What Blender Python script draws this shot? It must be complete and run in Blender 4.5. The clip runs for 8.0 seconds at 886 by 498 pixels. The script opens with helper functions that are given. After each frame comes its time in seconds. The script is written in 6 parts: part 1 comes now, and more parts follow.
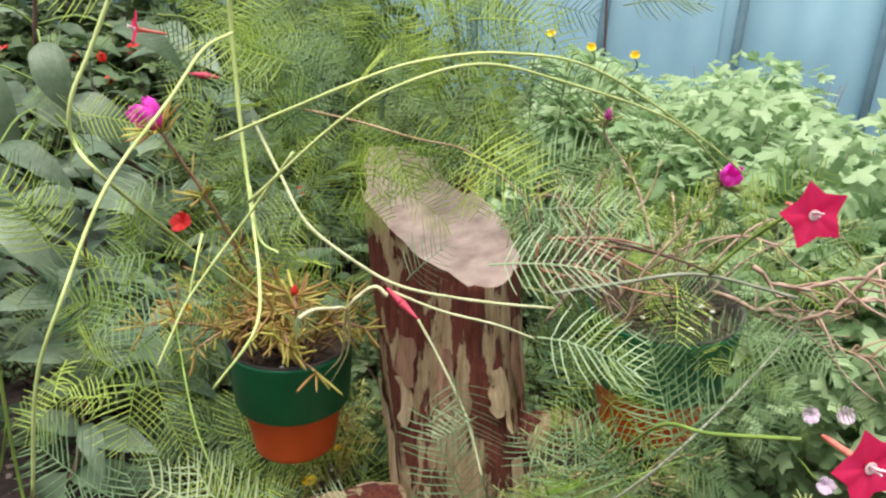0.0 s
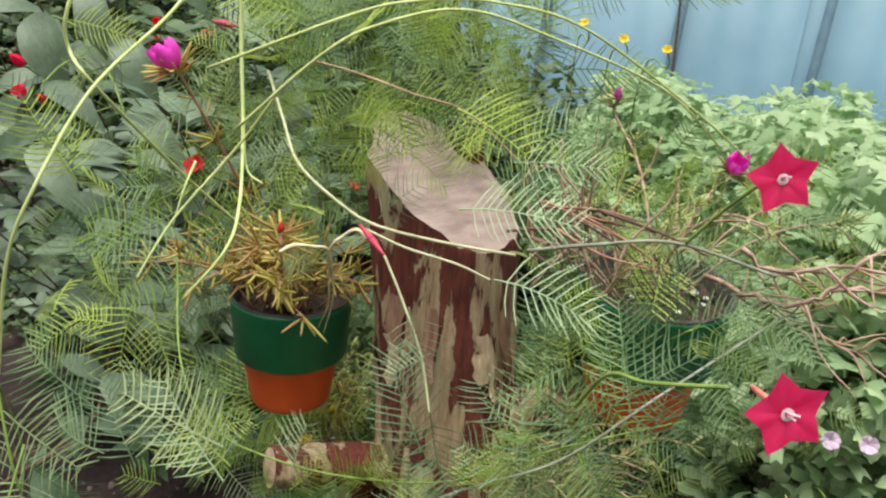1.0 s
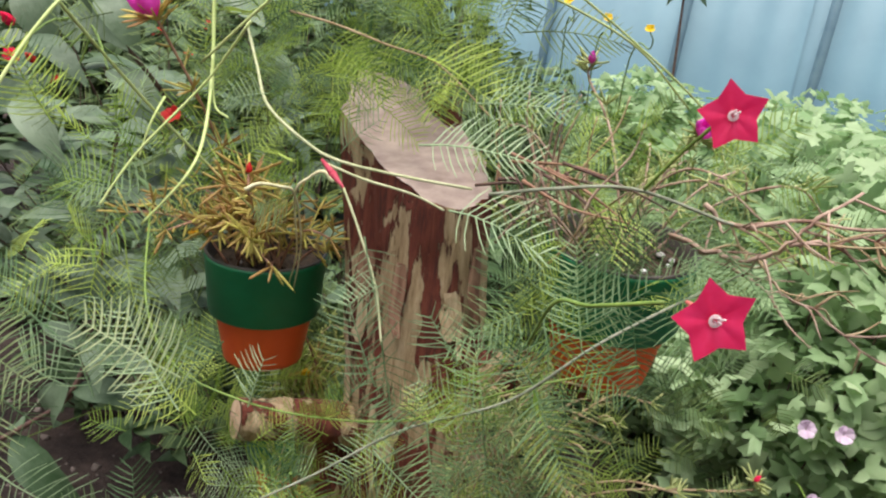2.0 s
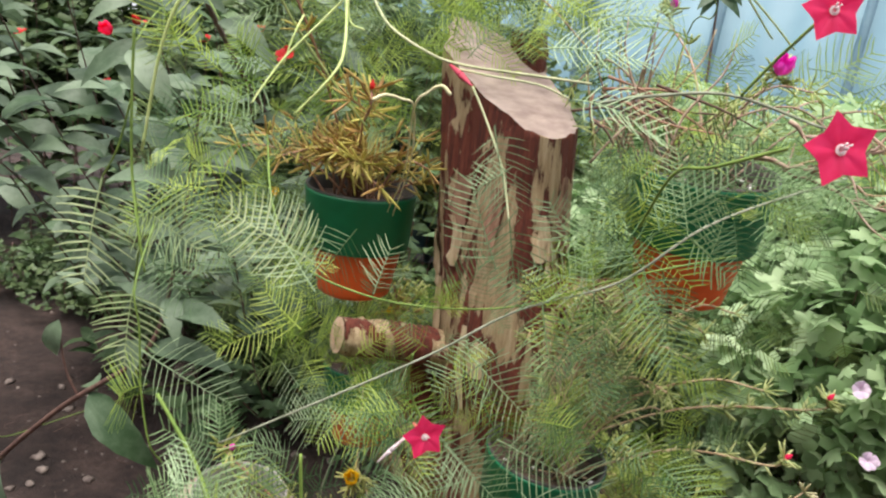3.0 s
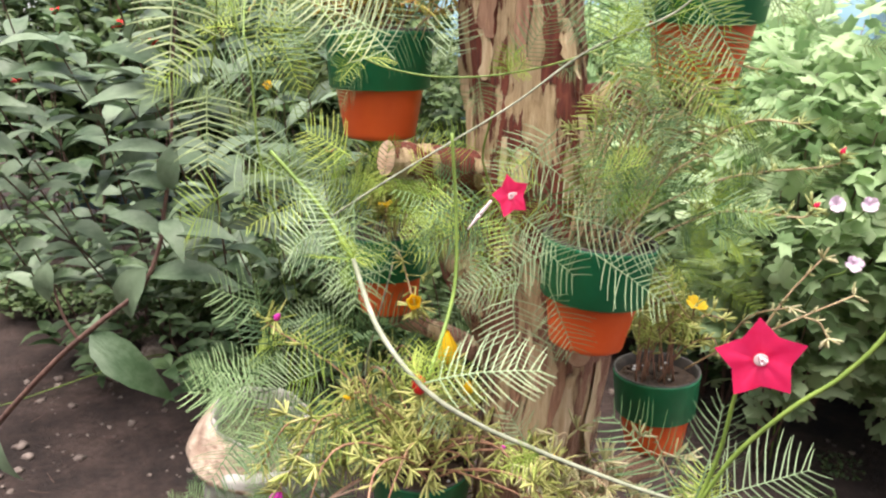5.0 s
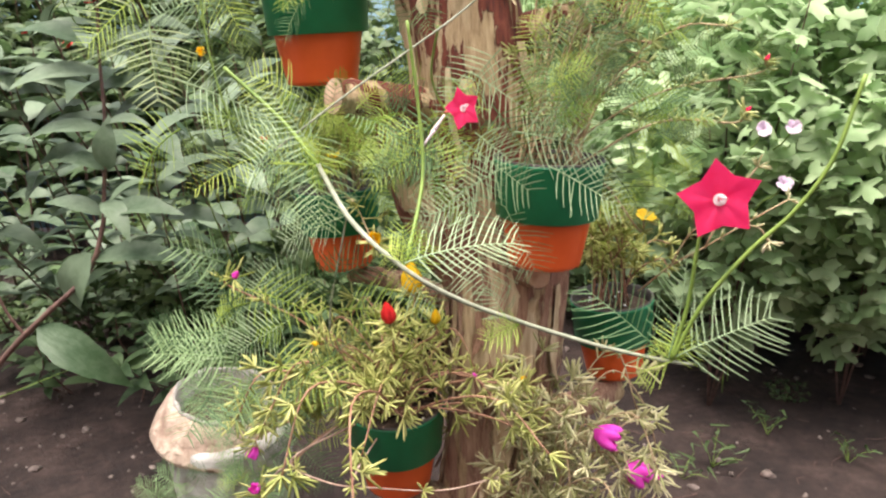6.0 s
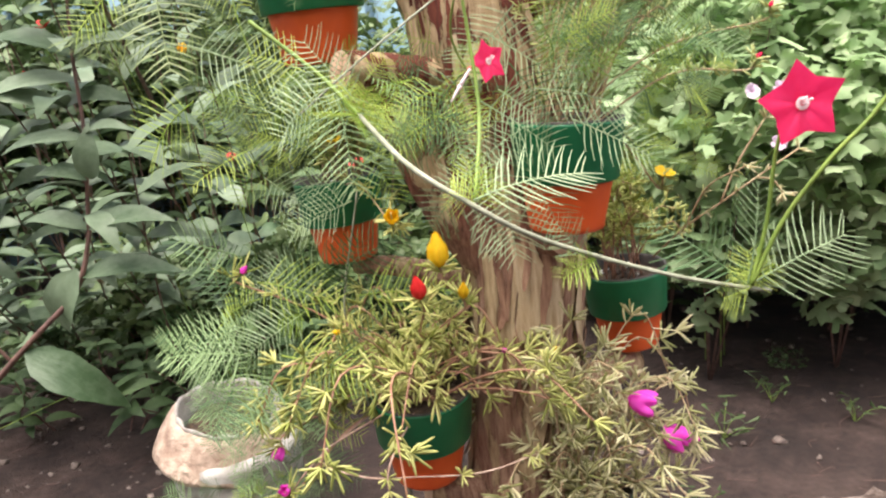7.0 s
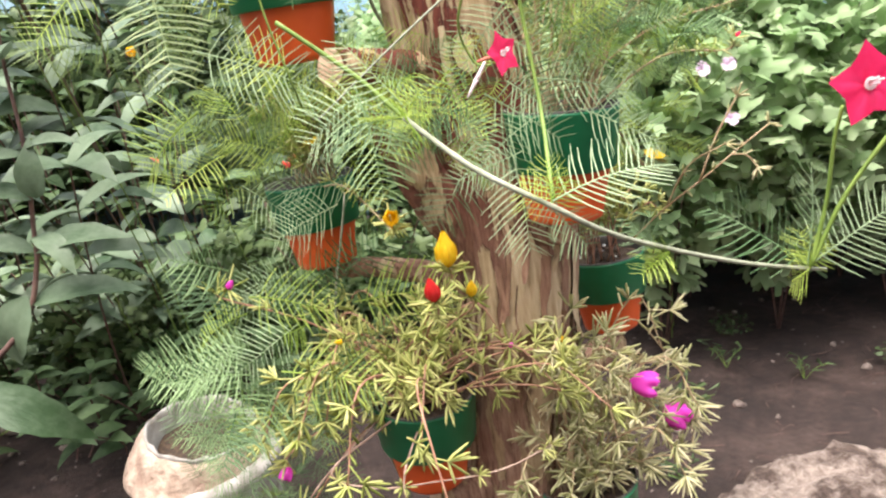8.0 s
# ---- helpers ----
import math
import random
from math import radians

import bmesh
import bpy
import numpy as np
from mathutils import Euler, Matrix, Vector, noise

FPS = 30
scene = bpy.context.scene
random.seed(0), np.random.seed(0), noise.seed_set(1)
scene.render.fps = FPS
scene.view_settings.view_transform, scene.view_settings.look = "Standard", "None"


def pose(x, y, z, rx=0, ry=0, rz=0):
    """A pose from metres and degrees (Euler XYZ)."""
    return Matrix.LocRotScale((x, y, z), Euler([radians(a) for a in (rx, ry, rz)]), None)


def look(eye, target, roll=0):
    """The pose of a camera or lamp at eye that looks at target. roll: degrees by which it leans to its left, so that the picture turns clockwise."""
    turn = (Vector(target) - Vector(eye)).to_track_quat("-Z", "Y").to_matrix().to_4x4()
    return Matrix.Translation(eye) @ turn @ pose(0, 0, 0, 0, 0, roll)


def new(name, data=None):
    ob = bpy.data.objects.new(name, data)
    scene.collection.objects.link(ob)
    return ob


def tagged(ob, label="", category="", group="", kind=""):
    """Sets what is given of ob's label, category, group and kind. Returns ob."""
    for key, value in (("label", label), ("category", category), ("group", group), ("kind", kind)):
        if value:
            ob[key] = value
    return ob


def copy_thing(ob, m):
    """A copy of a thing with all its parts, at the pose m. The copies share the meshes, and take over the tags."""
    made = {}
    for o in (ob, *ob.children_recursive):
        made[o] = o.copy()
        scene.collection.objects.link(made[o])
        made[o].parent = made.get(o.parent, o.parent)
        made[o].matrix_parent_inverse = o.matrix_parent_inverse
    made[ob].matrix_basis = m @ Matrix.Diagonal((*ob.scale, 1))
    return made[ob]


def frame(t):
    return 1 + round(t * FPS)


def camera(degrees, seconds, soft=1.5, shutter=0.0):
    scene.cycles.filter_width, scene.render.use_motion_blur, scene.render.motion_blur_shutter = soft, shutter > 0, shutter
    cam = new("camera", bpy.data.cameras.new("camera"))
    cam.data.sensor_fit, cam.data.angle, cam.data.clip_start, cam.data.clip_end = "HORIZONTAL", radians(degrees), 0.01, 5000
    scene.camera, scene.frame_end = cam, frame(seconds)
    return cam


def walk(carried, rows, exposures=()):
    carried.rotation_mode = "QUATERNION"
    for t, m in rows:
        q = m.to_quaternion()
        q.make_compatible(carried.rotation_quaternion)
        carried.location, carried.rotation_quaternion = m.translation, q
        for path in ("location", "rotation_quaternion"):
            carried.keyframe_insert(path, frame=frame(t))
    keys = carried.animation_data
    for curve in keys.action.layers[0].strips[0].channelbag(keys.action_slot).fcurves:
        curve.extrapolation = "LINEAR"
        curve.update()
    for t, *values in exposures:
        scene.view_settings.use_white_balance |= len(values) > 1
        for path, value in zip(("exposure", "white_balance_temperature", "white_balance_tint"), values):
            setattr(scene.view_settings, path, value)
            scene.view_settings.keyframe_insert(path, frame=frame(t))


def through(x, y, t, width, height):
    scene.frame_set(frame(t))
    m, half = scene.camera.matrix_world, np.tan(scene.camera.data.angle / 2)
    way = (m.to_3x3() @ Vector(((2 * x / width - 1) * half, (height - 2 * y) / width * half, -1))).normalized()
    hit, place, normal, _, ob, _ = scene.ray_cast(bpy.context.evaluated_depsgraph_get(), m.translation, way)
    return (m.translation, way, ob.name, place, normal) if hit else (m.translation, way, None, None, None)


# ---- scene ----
cam = camera(62.0, 8.0, soft=2.3)
PATH = [
    (0, (0.097, -0.104, 1.254), (-0.195, 1.761, 0.594), 2.0),
    (0.5, (0.121, -0.105, 1.237), (-0.303, 1.754, 0.634), 4.8),
    (1, (0.160, -0.114, 1.217), (-0.302, 1.728, 0.589), 5.6),
    (1.2, (0.177, -0.115, 1.203), (-0.299, 1.724, 0.578), 6.1),
    (2.3, (0.197, -0.138, 1.164), (-0.291, 1.711, 0.580), 8.1),
    (2.5, (0.192, -0.158, 1.149), (-0.333, 1.685, 0.577), 8.6),
    (3, (0.161, -0.213, 1.094), (-0.371, 1.639, 0.558), 7.7),
    (3.5, (0.156, -0.252, 1.045), (-0.360, 1.608, 0.525), 6.6),
    (4, (0.124, -0.273, 0.987), (-0.350, 1.606, 0.491), 5.5),
    (4.5, (0.094, -0.290, 0.961), (-0.319, 1.595, 0.435), 3.5),
    (5, (0.072, -0.312, 0.916), (-0.251, 1.592, 0.395), 1.4),
    (5.2, (0.073, -0.320, 0.910), (-0.227, 1.585, 0.380), -0.1),
    (6.3, (0.046, -0.344, 0.831), (-0.082, 1.581, 0.302), -3.4),
    (6.5, (0.037, -0.342, 0.820), (-0.095, 1.586, 0.305), -4.5),
    (7, (-0.007, -0.329, 0.811), (-0.068, 1.606, 0.311), -6.7),
    (7.5, (-0.045, -0.315, 0.804), (-0.014, 1.613, 0.273), -9.4),
    (8, (-0.090, -0.302, 0.827), (0.068, 1.612, 0.267), -9.2),
]
walk(cam, [(t, look(eye, target, roll)) for t, eye, target, roll in PATH],
     exposures=[(0, 0.40, 6500, 10), (1.0, 0.28, 6500, 10), (2.5, 0.32, 6500, 11), (3.0, 0.54, 6550, 11), (3.5, 0.74, 6600, 12), (4.5, 1.08, 6700, 14), (7.4, 1.26, 6800, 16), (8, 1.34, 6650, 14)])

# ---- light and sky ----
world = bpy.data.worlds.new("overcast_sky")
scene.world = world
world.use_nodes = True
wn, wl = world.node_tree.nodes, world.node_tree.links
sky = wn.new("ShaderNodeTexSky")
sky.sky_type, sky.sun_disc = "NISHITA", False
sky.sun_elevation, sky.sun_rotation = radians(78), radians(208)
sky.dust_density, sky.ozone_density = 5.0, 1.0
soften = wn.new("ShaderNodeMixRGB")
soften.inputs["Fac"].default_value = 0.6
soften.inputs["Color2"].default_value = (9.0, 9.3, 9.6, 1)
wl.new(sky.outputs["Color"], soften.inputs["Color1"])
wl.new(soften.outputs["Color"], wn["Background"].inputs["Color"])
wn["Background"].inputs["Strength"].default_value = 0.105
sun = new("sun", bpy.data.lights.new("sun", "SUN"))
sun.data.energy, sun.data.angle, sun.data.color = 4.1, radians(40), (1.0, 0.97, 0.92)
sun.matrix_world = look((-0.4, -0.25, 4.6), (0, 0.5, 0.6))


# ---- materials ----
def nodes_of(name):
    m = bpy.data.materials.new(name)
    m.use_nodes = True
    n, l = m.node_tree.nodes, m.node_tree.links
    return m, n, l, n["Principled BSDF"], n["Material Output"]


def ramp(n, stops):
    r = n.new("ShaderNodeValToRGB")
    while len(r.color_ramp.elements) < len(stops):
        r.color_ramp.elements.new(0.5)
    for e, (p, c) in zip(r.color_ramp.elements, stops):
        e.position, e.color = p, (*c, 1)
    return r


def noise_at(n, l, scale, detail=4, stretch=None, rough=0.6):
    tc = n.new("ShaderNodeTexCoord")
    t = n.new("ShaderNodeTexNoise")
    t.inputs["Scale"].default_value, t.inputs["Detail"].default_value = scale, detail
    t.inputs["Roughness"].default_value = rough
    if stretch:
        mp = n.new("ShaderNodeMapping")
        mp.inputs["Scale"].default_value = stretch
        l.new(tc.outputs["Object"], mp.inputs["Vector"])
        l.new(mp.outputs["Vector"], t.inputs["Vector"])
    else:
        l.new(tc.outputs["Object"], t.inputs["Vector"])
    return t


def add_bump(n, l, b, src, strength, dist=0.01):
    bp = n.new("ShaderNodeBump")
    bp.inputs["Strength"].default_value, bp.inputs["Distance"].default_value = strength, dist
    l.new(src, bp.inputs["Height"])
    l.new(bp.outputs["Normal"], b.inputs["Normal"])


def leaf_material(name, dark, light, tip=None, through=0.3, rough=0.55, per_island=False, scale=30, relief=0.0):
    """A thin leaf: two tones that vary from leaf to leaf and along the blade, some light through it."""
    m, n, l, b, out = nodes_of(name)
    pick = n.new("ShaderNodeNewGeometry").outputs["Random Per Island"] if per_island else n.new("ShaderNodeObjectInfo").outputs["Random"]
    t = noise_at(n, l, scale)
    mix = n.new("ShaderNodeMath")
    mix.operation = "MULTIPLY_ADD"
    mix.inputs[1].default_value = 0.6
    half = n.new("ShaderNodeMath")
    half.operation = "MULTIPLY_ADD"
    half.inputs[1].default_value, half.inputs[2].default_value = 1.0, -0.3
    l.new(t.outputs["Fac"], half.inputs[0])
    l.new(pick, mix.inputs[0])
    l.new(half.outputs[0], mix.inputs[2])
    stops = [(0.15, dark), (0.85, light)] + ([(1.0, tip)] if tip else [])
    r = ramp(n, stops)
    l.new(mix.outputs[0], r.inputs["Fac"])
    l.new(r.outputs["Color"], b.inputs["Base Color"])
    b.inputs["Roughness"].default_value = rough
    if relief:
        add_bump(n, l, b, noise_at(n, l, 1.0, 4, (140, 45, 90), 0.6).outputs["Fac"], relief, 0.004)
    tr = n.new("ShaderNodeBsdfTranslucent")
    l.new(r.outputs["Color"], tr.inputs["Color"])
    ms = n.new("ShaderNodeMixShader")
    ms.inputs["Fac"].default_value = through
    l.new(b.outputs[0], ms.inputs[1])
    l.new(tr.outputs[0], ms.inputs[2])
    l.new(ms.outputs[0], out.inputs["Surface"])
    return m


def plain_material(name, dark, light, rough=0.6, scale=40, bump=0.2, stretch=None, metal=0.0, dist=0.004):
    m, n, l, b, out = nodes_of(name)
    t = noise_at(n, l, scale, 6, stretch)
    r = ramp(n, [(0.3, dark), (0.7, light)])
    l.new(t.outputs["Fac"], r.inputs["Fac"])
    l.new(r.outputs["Color"], b.inputs["Base Color"])
    b.inputs["Roughness"].default_value, b.inputs["Metallic"].default_value = rough, metal
    add_bump(n, l, b, t.outputs["Fac"], bump, dist)
    return m


VINE = leaf_material("vine_leaf", (0.16, 0.29, 0.025), (0.70, 0.84, 0.20), through=0.5)
# cool green vine leaf, darkened as well for shade between the plants
VINE_COOL_SHADED = leaf_material("vine_leaf_cool", (0.04, 0.11, 0.035), (0.33, 0.48, 0.22), through=0.35)
# lighter copy of the cool leaf, coloured as if catching the light
VINE_PALE_LIT = leaf_material("vine_leaf_pale", (0.09, 0.19, 0.07), (0.56, 0.71, 0.43), through=0.35)
# straw-yellow comb leaf, its sky sheen painted in as a whiter colour
VINE_STRAW_SHEEN = leaf_material("vine_leaf_straw", (0.24, 0.34, 0.13), (0.80, 0.87, 0.52), through=0.35)
# darker vine leaf, the shade deep in the mass put into its colour
VINE_FAR_SHADED = leaf_material("vine_leaf_mass", (0.03, 0.065, 0.014), (0.26, 0.36, 0.10), through=0.3, per_island=True, scale=8)
STEM_YOUNG = plain_material("young_stem", (0.46, 0.57, 0.17), (0.64, 0.72, 0.30), 0.5, 60, 0.1)
STEM_OLD = plain_material("grey_stem", (0.17, 0.19, 0.12), (0.36, 0.37, 0.28), 0.7, 90, 0.3)
STEM_GREEN = plain_material("green_stem", (0.11, 0.19, 0.03), (0.25, 0.36, 0.07), 0.55, 60, 0.1)
STEM_RED = plain_material("reddish_stem", (0.26, 0.11, 0.07), (0.50, 0.28, 0.18), 0.6, 60, 0.2)
STEM_BROWN = plain_material("brown_stem", (0.07, 0.035, 0.03), (0.20, 0.11, 0.085), 0.7, 60, 0.3)
STEM_DRY = plain_material("dry_stem", (0.30, 0.18, 0.09), (0.62, 0.48, 0.30), 0.8, 60, 0.3)
STEM_PALE = plain_material("pale_stem", (0.38, 0.40, 0.20), (0.58, 0.58, 0.36), 0.65, 90, 0.2)
TWIG = plain_material("pinkish_twig", (0.26, 0.14, 0.10), (0.60, 0.44, 0.35), 0.8, 60, 0.3)
STEM_CREAM = plain_material("cream_stalk", (0.60, 0.54, 0.28), (0.85, 0.80, 0.52), 0.7, 60, 0.3)
MOSS = leaf_material("moss_rose_leaf", (0.30, 0.36, 0.07), (0.80, 0.77, 0.32), (0.95, 0.89, 0.68), 0.3, 0.5, True, 12)
MOSS_GREEN = leaf_material("moss_rose_leaf_green", (0.30, 0.37, 0.10), (0.76, 0.80, 0.38), (0.86, 0.82, 0.52), 0.35, 0.5, True, 12)
MOSS_DRY = leaf_material("moss_rose_leaf_yellow", (0.50, 0.26, 0.10), (0.74, 0.70, 0.18), (0.80, 0.62, 0.30), 0.35, 0.5, True, 12)
MOSS_PALE = leaf_material("moss_rose_leaf_straw", (0.38, 0.40, 0.14), (0.93, 0.85, 0.58), (0.96, 0.90, 0.78), 0.35, 0.5, True, 12)
# greener, darker copy of the broad leaf; far plants' shade is in its colour
BROAD_FAR_SHADED = leaf_material("bed_leaf", (0.026, 0.062, 0.018), (0.125, 0.20, 0.08), through=0.3, rough=0.6, scale=38)
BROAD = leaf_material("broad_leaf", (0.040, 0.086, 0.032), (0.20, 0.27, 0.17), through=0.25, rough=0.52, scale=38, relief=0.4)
LOBED = leaf_material("lobed_leaf", (0.24, 0.38, 0.17), (0.53, 0.66, 0.39), through=0.45, rough=0.65, per_island=True, scale=9)
# weed leaf; its dark tone also stands in for shade on young bed plants
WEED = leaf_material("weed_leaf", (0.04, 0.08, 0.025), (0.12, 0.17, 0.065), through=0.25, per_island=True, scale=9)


def petal_material(name, dark, light, through=0.35):
    m, n, l, b, out = nodes_of(name)
    t = noise_at(n, l, 90)
    r = ramp(n, [(0.3, dark), (0.7, light)])
    l.new(t.outputs["Fac"], r.inputs["Fac"])
    l.new(r.outputs["Color"], b.inputs["Base Color"])
    b.inputs["Roughness"].default_value = 0.6
    tr = n.new("ShaderNodeBsdfTranslucent")
    l.new(r.outputs["Color"], tr.inputs["Color"])
    ms = n.new("ShaderNodeMixShader")
    ms.inputs["Fac"].default_value = through
    l.new(b.outputs[0], ms.inputs[1])
    l.new(tr.outputs[0], ms.inputs[2])
    l.new(ms.outputs[0], out.inputs["Surface"])
    return m


CRIMSON = petal_material("crimson_petal", (0.96, 0.015, 0.11), (1.0, 0.04, 0.18), 0.45)
MAGENTA = petal_material("magenta_petal", (0.85, 0.05, 0.58), (0.95, 0.12, 0.74))
YELLOW = petal_material("yellow_petal", (0.92, 0.58, 0.008), (0.99, 0.74, 0.03))
ROSE = petal_material("rose_bud", (0.50, 0.03, 0.07), (0.70, 0.10, 0.16), 0.2)
SCARLET = petal_material("scarlet_petal", (0.75, 0.02, 0.02), (0.85, 0.05, 0.05))
LILAC = petal_material("lilac_petal", (0.70, 0.50, 0.68), (0.85, 0.70, 0.82))
PALE = petal_material("pale_centre", (0.84, 0.70, 0.72), (0.92, 0.80, 0.82), 0.2)

ORANGE_PLASTIC = plain_material("orange_plastic", (0.66, 0.085, 0.012), (0.78, 0.12, 0.024), 0.42, 18, 0.05)
GREEN_PLASTIC = plain_material("green_plastic", (0.001, 0.125, 0.045), (0.005, 0.19, 0.075), 0.40, 18, 0.05)
DARK_PLASTIC = plain_material("dark_rim_plastic", (0.03, 0.03, 0.028), (0.10, 0.08, 0.07), 0.6, 60, 0.2)
POT_SOIL = plain_material("potting_soil", (0.025, 0.016, 0.011), (0.11, 0.07, 0.045), 0.95, 160, 1.0)
PERLITE = plain_material("perlite", (0.6, 0.58, 0.55), (0.85, 0.84, 0.82), 0.9, 90, 0.3)


def bark_material():
    """Reddish inner bark with long peeled cream patches, lifted at their edges."""
    m, n, l, b, out = nodes_of("peeling_bark")
    patch = noise_at(n, l, 1.0, 7, (40, 40, 9.0), 0.6)
    cut = ramp(n, [(0.500, (0, 0, 0)), (0.515, (1, 1, 1))])
    tc = n.new("ShaderNodeTexCoord")
    xyz = n.new("ShaderNodeSeparateXYZ")
    l.new(tc.outputs["Object"], xyz.inputs[0])
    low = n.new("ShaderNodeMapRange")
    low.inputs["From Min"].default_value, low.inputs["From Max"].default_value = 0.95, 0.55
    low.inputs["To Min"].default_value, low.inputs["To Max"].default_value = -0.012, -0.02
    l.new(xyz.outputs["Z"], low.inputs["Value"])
    peel = n.new("ShaderNodeMath")
    l.new(patch.outputs["Fac"], peel.inputs[0])
    l.new(low.outputs[0], peel.inputs[1])
    l.new(peel.outputs[0], cut.inputs["Fac"])
    fine = noise_at(n, l, 1.0, 9, (190, 190, 16), 0.75)
    red = ramp(n, [(0.30, (0.025, 0.011, 0.009)), (0.48, (0.150, 0.032, 0.018)), (0.64, (0.23, 0.060, 0.034)), (0.80, (0.30, 0.14, 0.09))])
    l.new(fine.outputs["Fac"], red.inputs["Fac"])
    cream = ramp(n, [(0.30, (0.16, 0.09, 0.05)), (0.45, (0.42, 0.29, 0.16)), (0.60, (0.56, 0.42, 0.26)), (0.8, (0.66, 0.53, 0.37))])
    l.new(fine.outputs["Fac"], cream.inputs["Fac"])
    fibre = ramp(n, [(0.30, (0.10, 0.05, 0.035)), (0.43, (0.32, 0.18, 0.12)), (0.58, (0.52, 0.35, 0.24)), (0.75, (0.68, 0.53, 0.40))])
    l.new(fine.outputs["Fac"], fibre.inputs["Fac"])
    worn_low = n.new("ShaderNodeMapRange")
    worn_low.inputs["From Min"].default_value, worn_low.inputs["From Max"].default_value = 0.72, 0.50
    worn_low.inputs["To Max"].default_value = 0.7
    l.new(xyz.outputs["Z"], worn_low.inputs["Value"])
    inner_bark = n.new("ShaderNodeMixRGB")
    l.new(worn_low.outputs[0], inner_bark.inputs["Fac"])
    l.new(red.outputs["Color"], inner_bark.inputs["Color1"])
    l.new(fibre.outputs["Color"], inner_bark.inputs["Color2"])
    mx = n.new("ShaderNodeMixRGB")
    l.new(cut.outputs["Color"], mx.inputs["Fac"])
    l.new(inner_bark.outputs["Color"], mx.inputs["Color1"])
    l.new(cream.outputs["Color"], mx.inputs["Color2"])
    l.new(mx.outputs["Color"], b.inputs["Base Color"])
    b.inputs["Roughness"].default_value = 0.85
    h = n.new("ShaderNodeMath")
    h.operation = "MULTIPLY_ADD"
    h.inputs[1].default_value = 0.45
    l.new(fine.outputs["Fac"], h.inputs[0])
    sub = n.new("ShaderNodeMath")
    sub.operation = "MULTIPLY"
    sub.inputs[1].default_value = -0.5
    l.new(cut.outputs["Color"], sub.inputs[0])
    l.new(sub.outputs[0], h.inputs[2])
    add_bump(n, l, b, h.outputs[0], 1.0, 0.008)
    return m


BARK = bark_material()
FLAKE_CREAM = plain_material("cream_bark_flake", (0.36, 0.24, 0.13), (0.64, 0.51, 0.34), 0.9, 1.0, 0.6, (160, 160, 20))
FLAKE_BROWN = plain_material("brown_bark_flake", (0.13, 0.05, 0.03), (0.40, 0.24, 0.155), 0.9, 1.0, 0.6, (190, 190, 18))
SAWN = plain_material("sawn_wood", (0.34, 0.24, 0.21), (0.60, 0.46, 0.40), 0.85, 1.0, 0.3, (30, 30, 160))
SAWN_PALE = plain_material("pale_sawn_wood", (0.42, 0.26, 0.16), (0.62, 0.45, 0.31), 0.85, 60, 0.3)


def ground_material():
    m, n, l, b, out = nodes_of("garden_soil")
    big = noise_at(n, l, 5.5, 9, None, 0.68)
    small = noise_at(n, l, 45, 10, None, 0.75)
    r1 = ramp(n, [(0.35, (0.032, 0.019, 0.016)), (0.52, (0.078, 0.048, 0.041)), (0.68, (0.16, 0.105, 0.088))])
    r2 = ramp(n, [(0.3, (0.45, 0.45, 0.45)), (0.75, (1.25, 1.2, 1.15))])
    l.new(big.outputs["Fac"], r1.inputs["Fac"])
    l.new(small.outputs["Fac"], r2.inputs["Fac"])
    mx = n.new("ShaderNodeMixRGB")
    mx.blend_type = "MULTIPLY"
    mx.inputs["Fac"].default_value = 0.8
    l.new(r1.outputs["Color"], mx.inputs["Color1"])
    l.new(r2.outputs["Color"], mx.inputs["Color2"])
    l.new(mx.outputs["Color"], b.inputs["Base Color"])
    b.inputs["Roughness"].default_value = 0.95
    add_bump(n, l, b, small.outputs["Fac"], 1.0, 0.035)
    return m


SOIL = ground_material()
def stone_material():
    """Pale crumbling stone with soil worked into its hollows."""
    m, n, l, b, out = nodes_of("crumbling_stone")
    big, small = noise_at(n, l, 14, 5, None, 0.65), noise_at(n, l, 90, 8, None, 0.7)
    pale = ramp(n, [(0.3, (0.30, 0.21, 0.17)), (0.7, (0.74, 0.61, 0.53))])
    soil = ramp(n, [(0.3, (0.07, 0.045, 0.036)), (0.7, (0.22, 0.15, 0.12))])
    l.new(small.outputs["Fac"], pale.inputs["Fac"])
    l.new(small.outputs["Fac"], soil.inputs["Fac"])
    cut = ramp(n, [(0.42, (0, 0, 0)), (0.56, (1, 1, 1))])
    l.new(big.outputs["Fac"], cut.inputs["Fac"])
    mx = n.new("ShaderNodeMixRGB")
    l.new(cut.outputs["Color"], mx.inputs["Fac"])
    l.new(soil.outputs["Color"], mx.inputs["Color1"])
    l.new(pale.outputs["Color"], mx.inputs["Color2"])
    l.new(mx.outputs["Color"], b.inputs["Base Color"])
    b.inputs["Roughness"].default_value = 0.95
    hh = n.new("ShaderNodeMath")
    l.new(big.outputs["Fac"], hh.inputs[0])
    l.new(small.outputs["Fac"], hh.inputs[1])
    add_bump(n, l, b, hh.outputs[0], 1.0, 0.03)
    return m


CRUMBLING = stone_material()
STONE = plain_material("weathered_stone", (0.13, 0.09, 0.07), (0.50, 0.40, 0.34), 0.95, 70, 1.0, None, 0, 0.03)
PEBBLE = plain_material("pebble", (0.06, 0.040, 0.035), (0.27, 0.215, 0.185), 0.85, 30, 0.3)
WHITE_CLAY = plain_material("whitewashed_clay", (0.22, 0.19, 0.16), (0.55, 0.53, 0.50), 0.8, 35, 0.4)
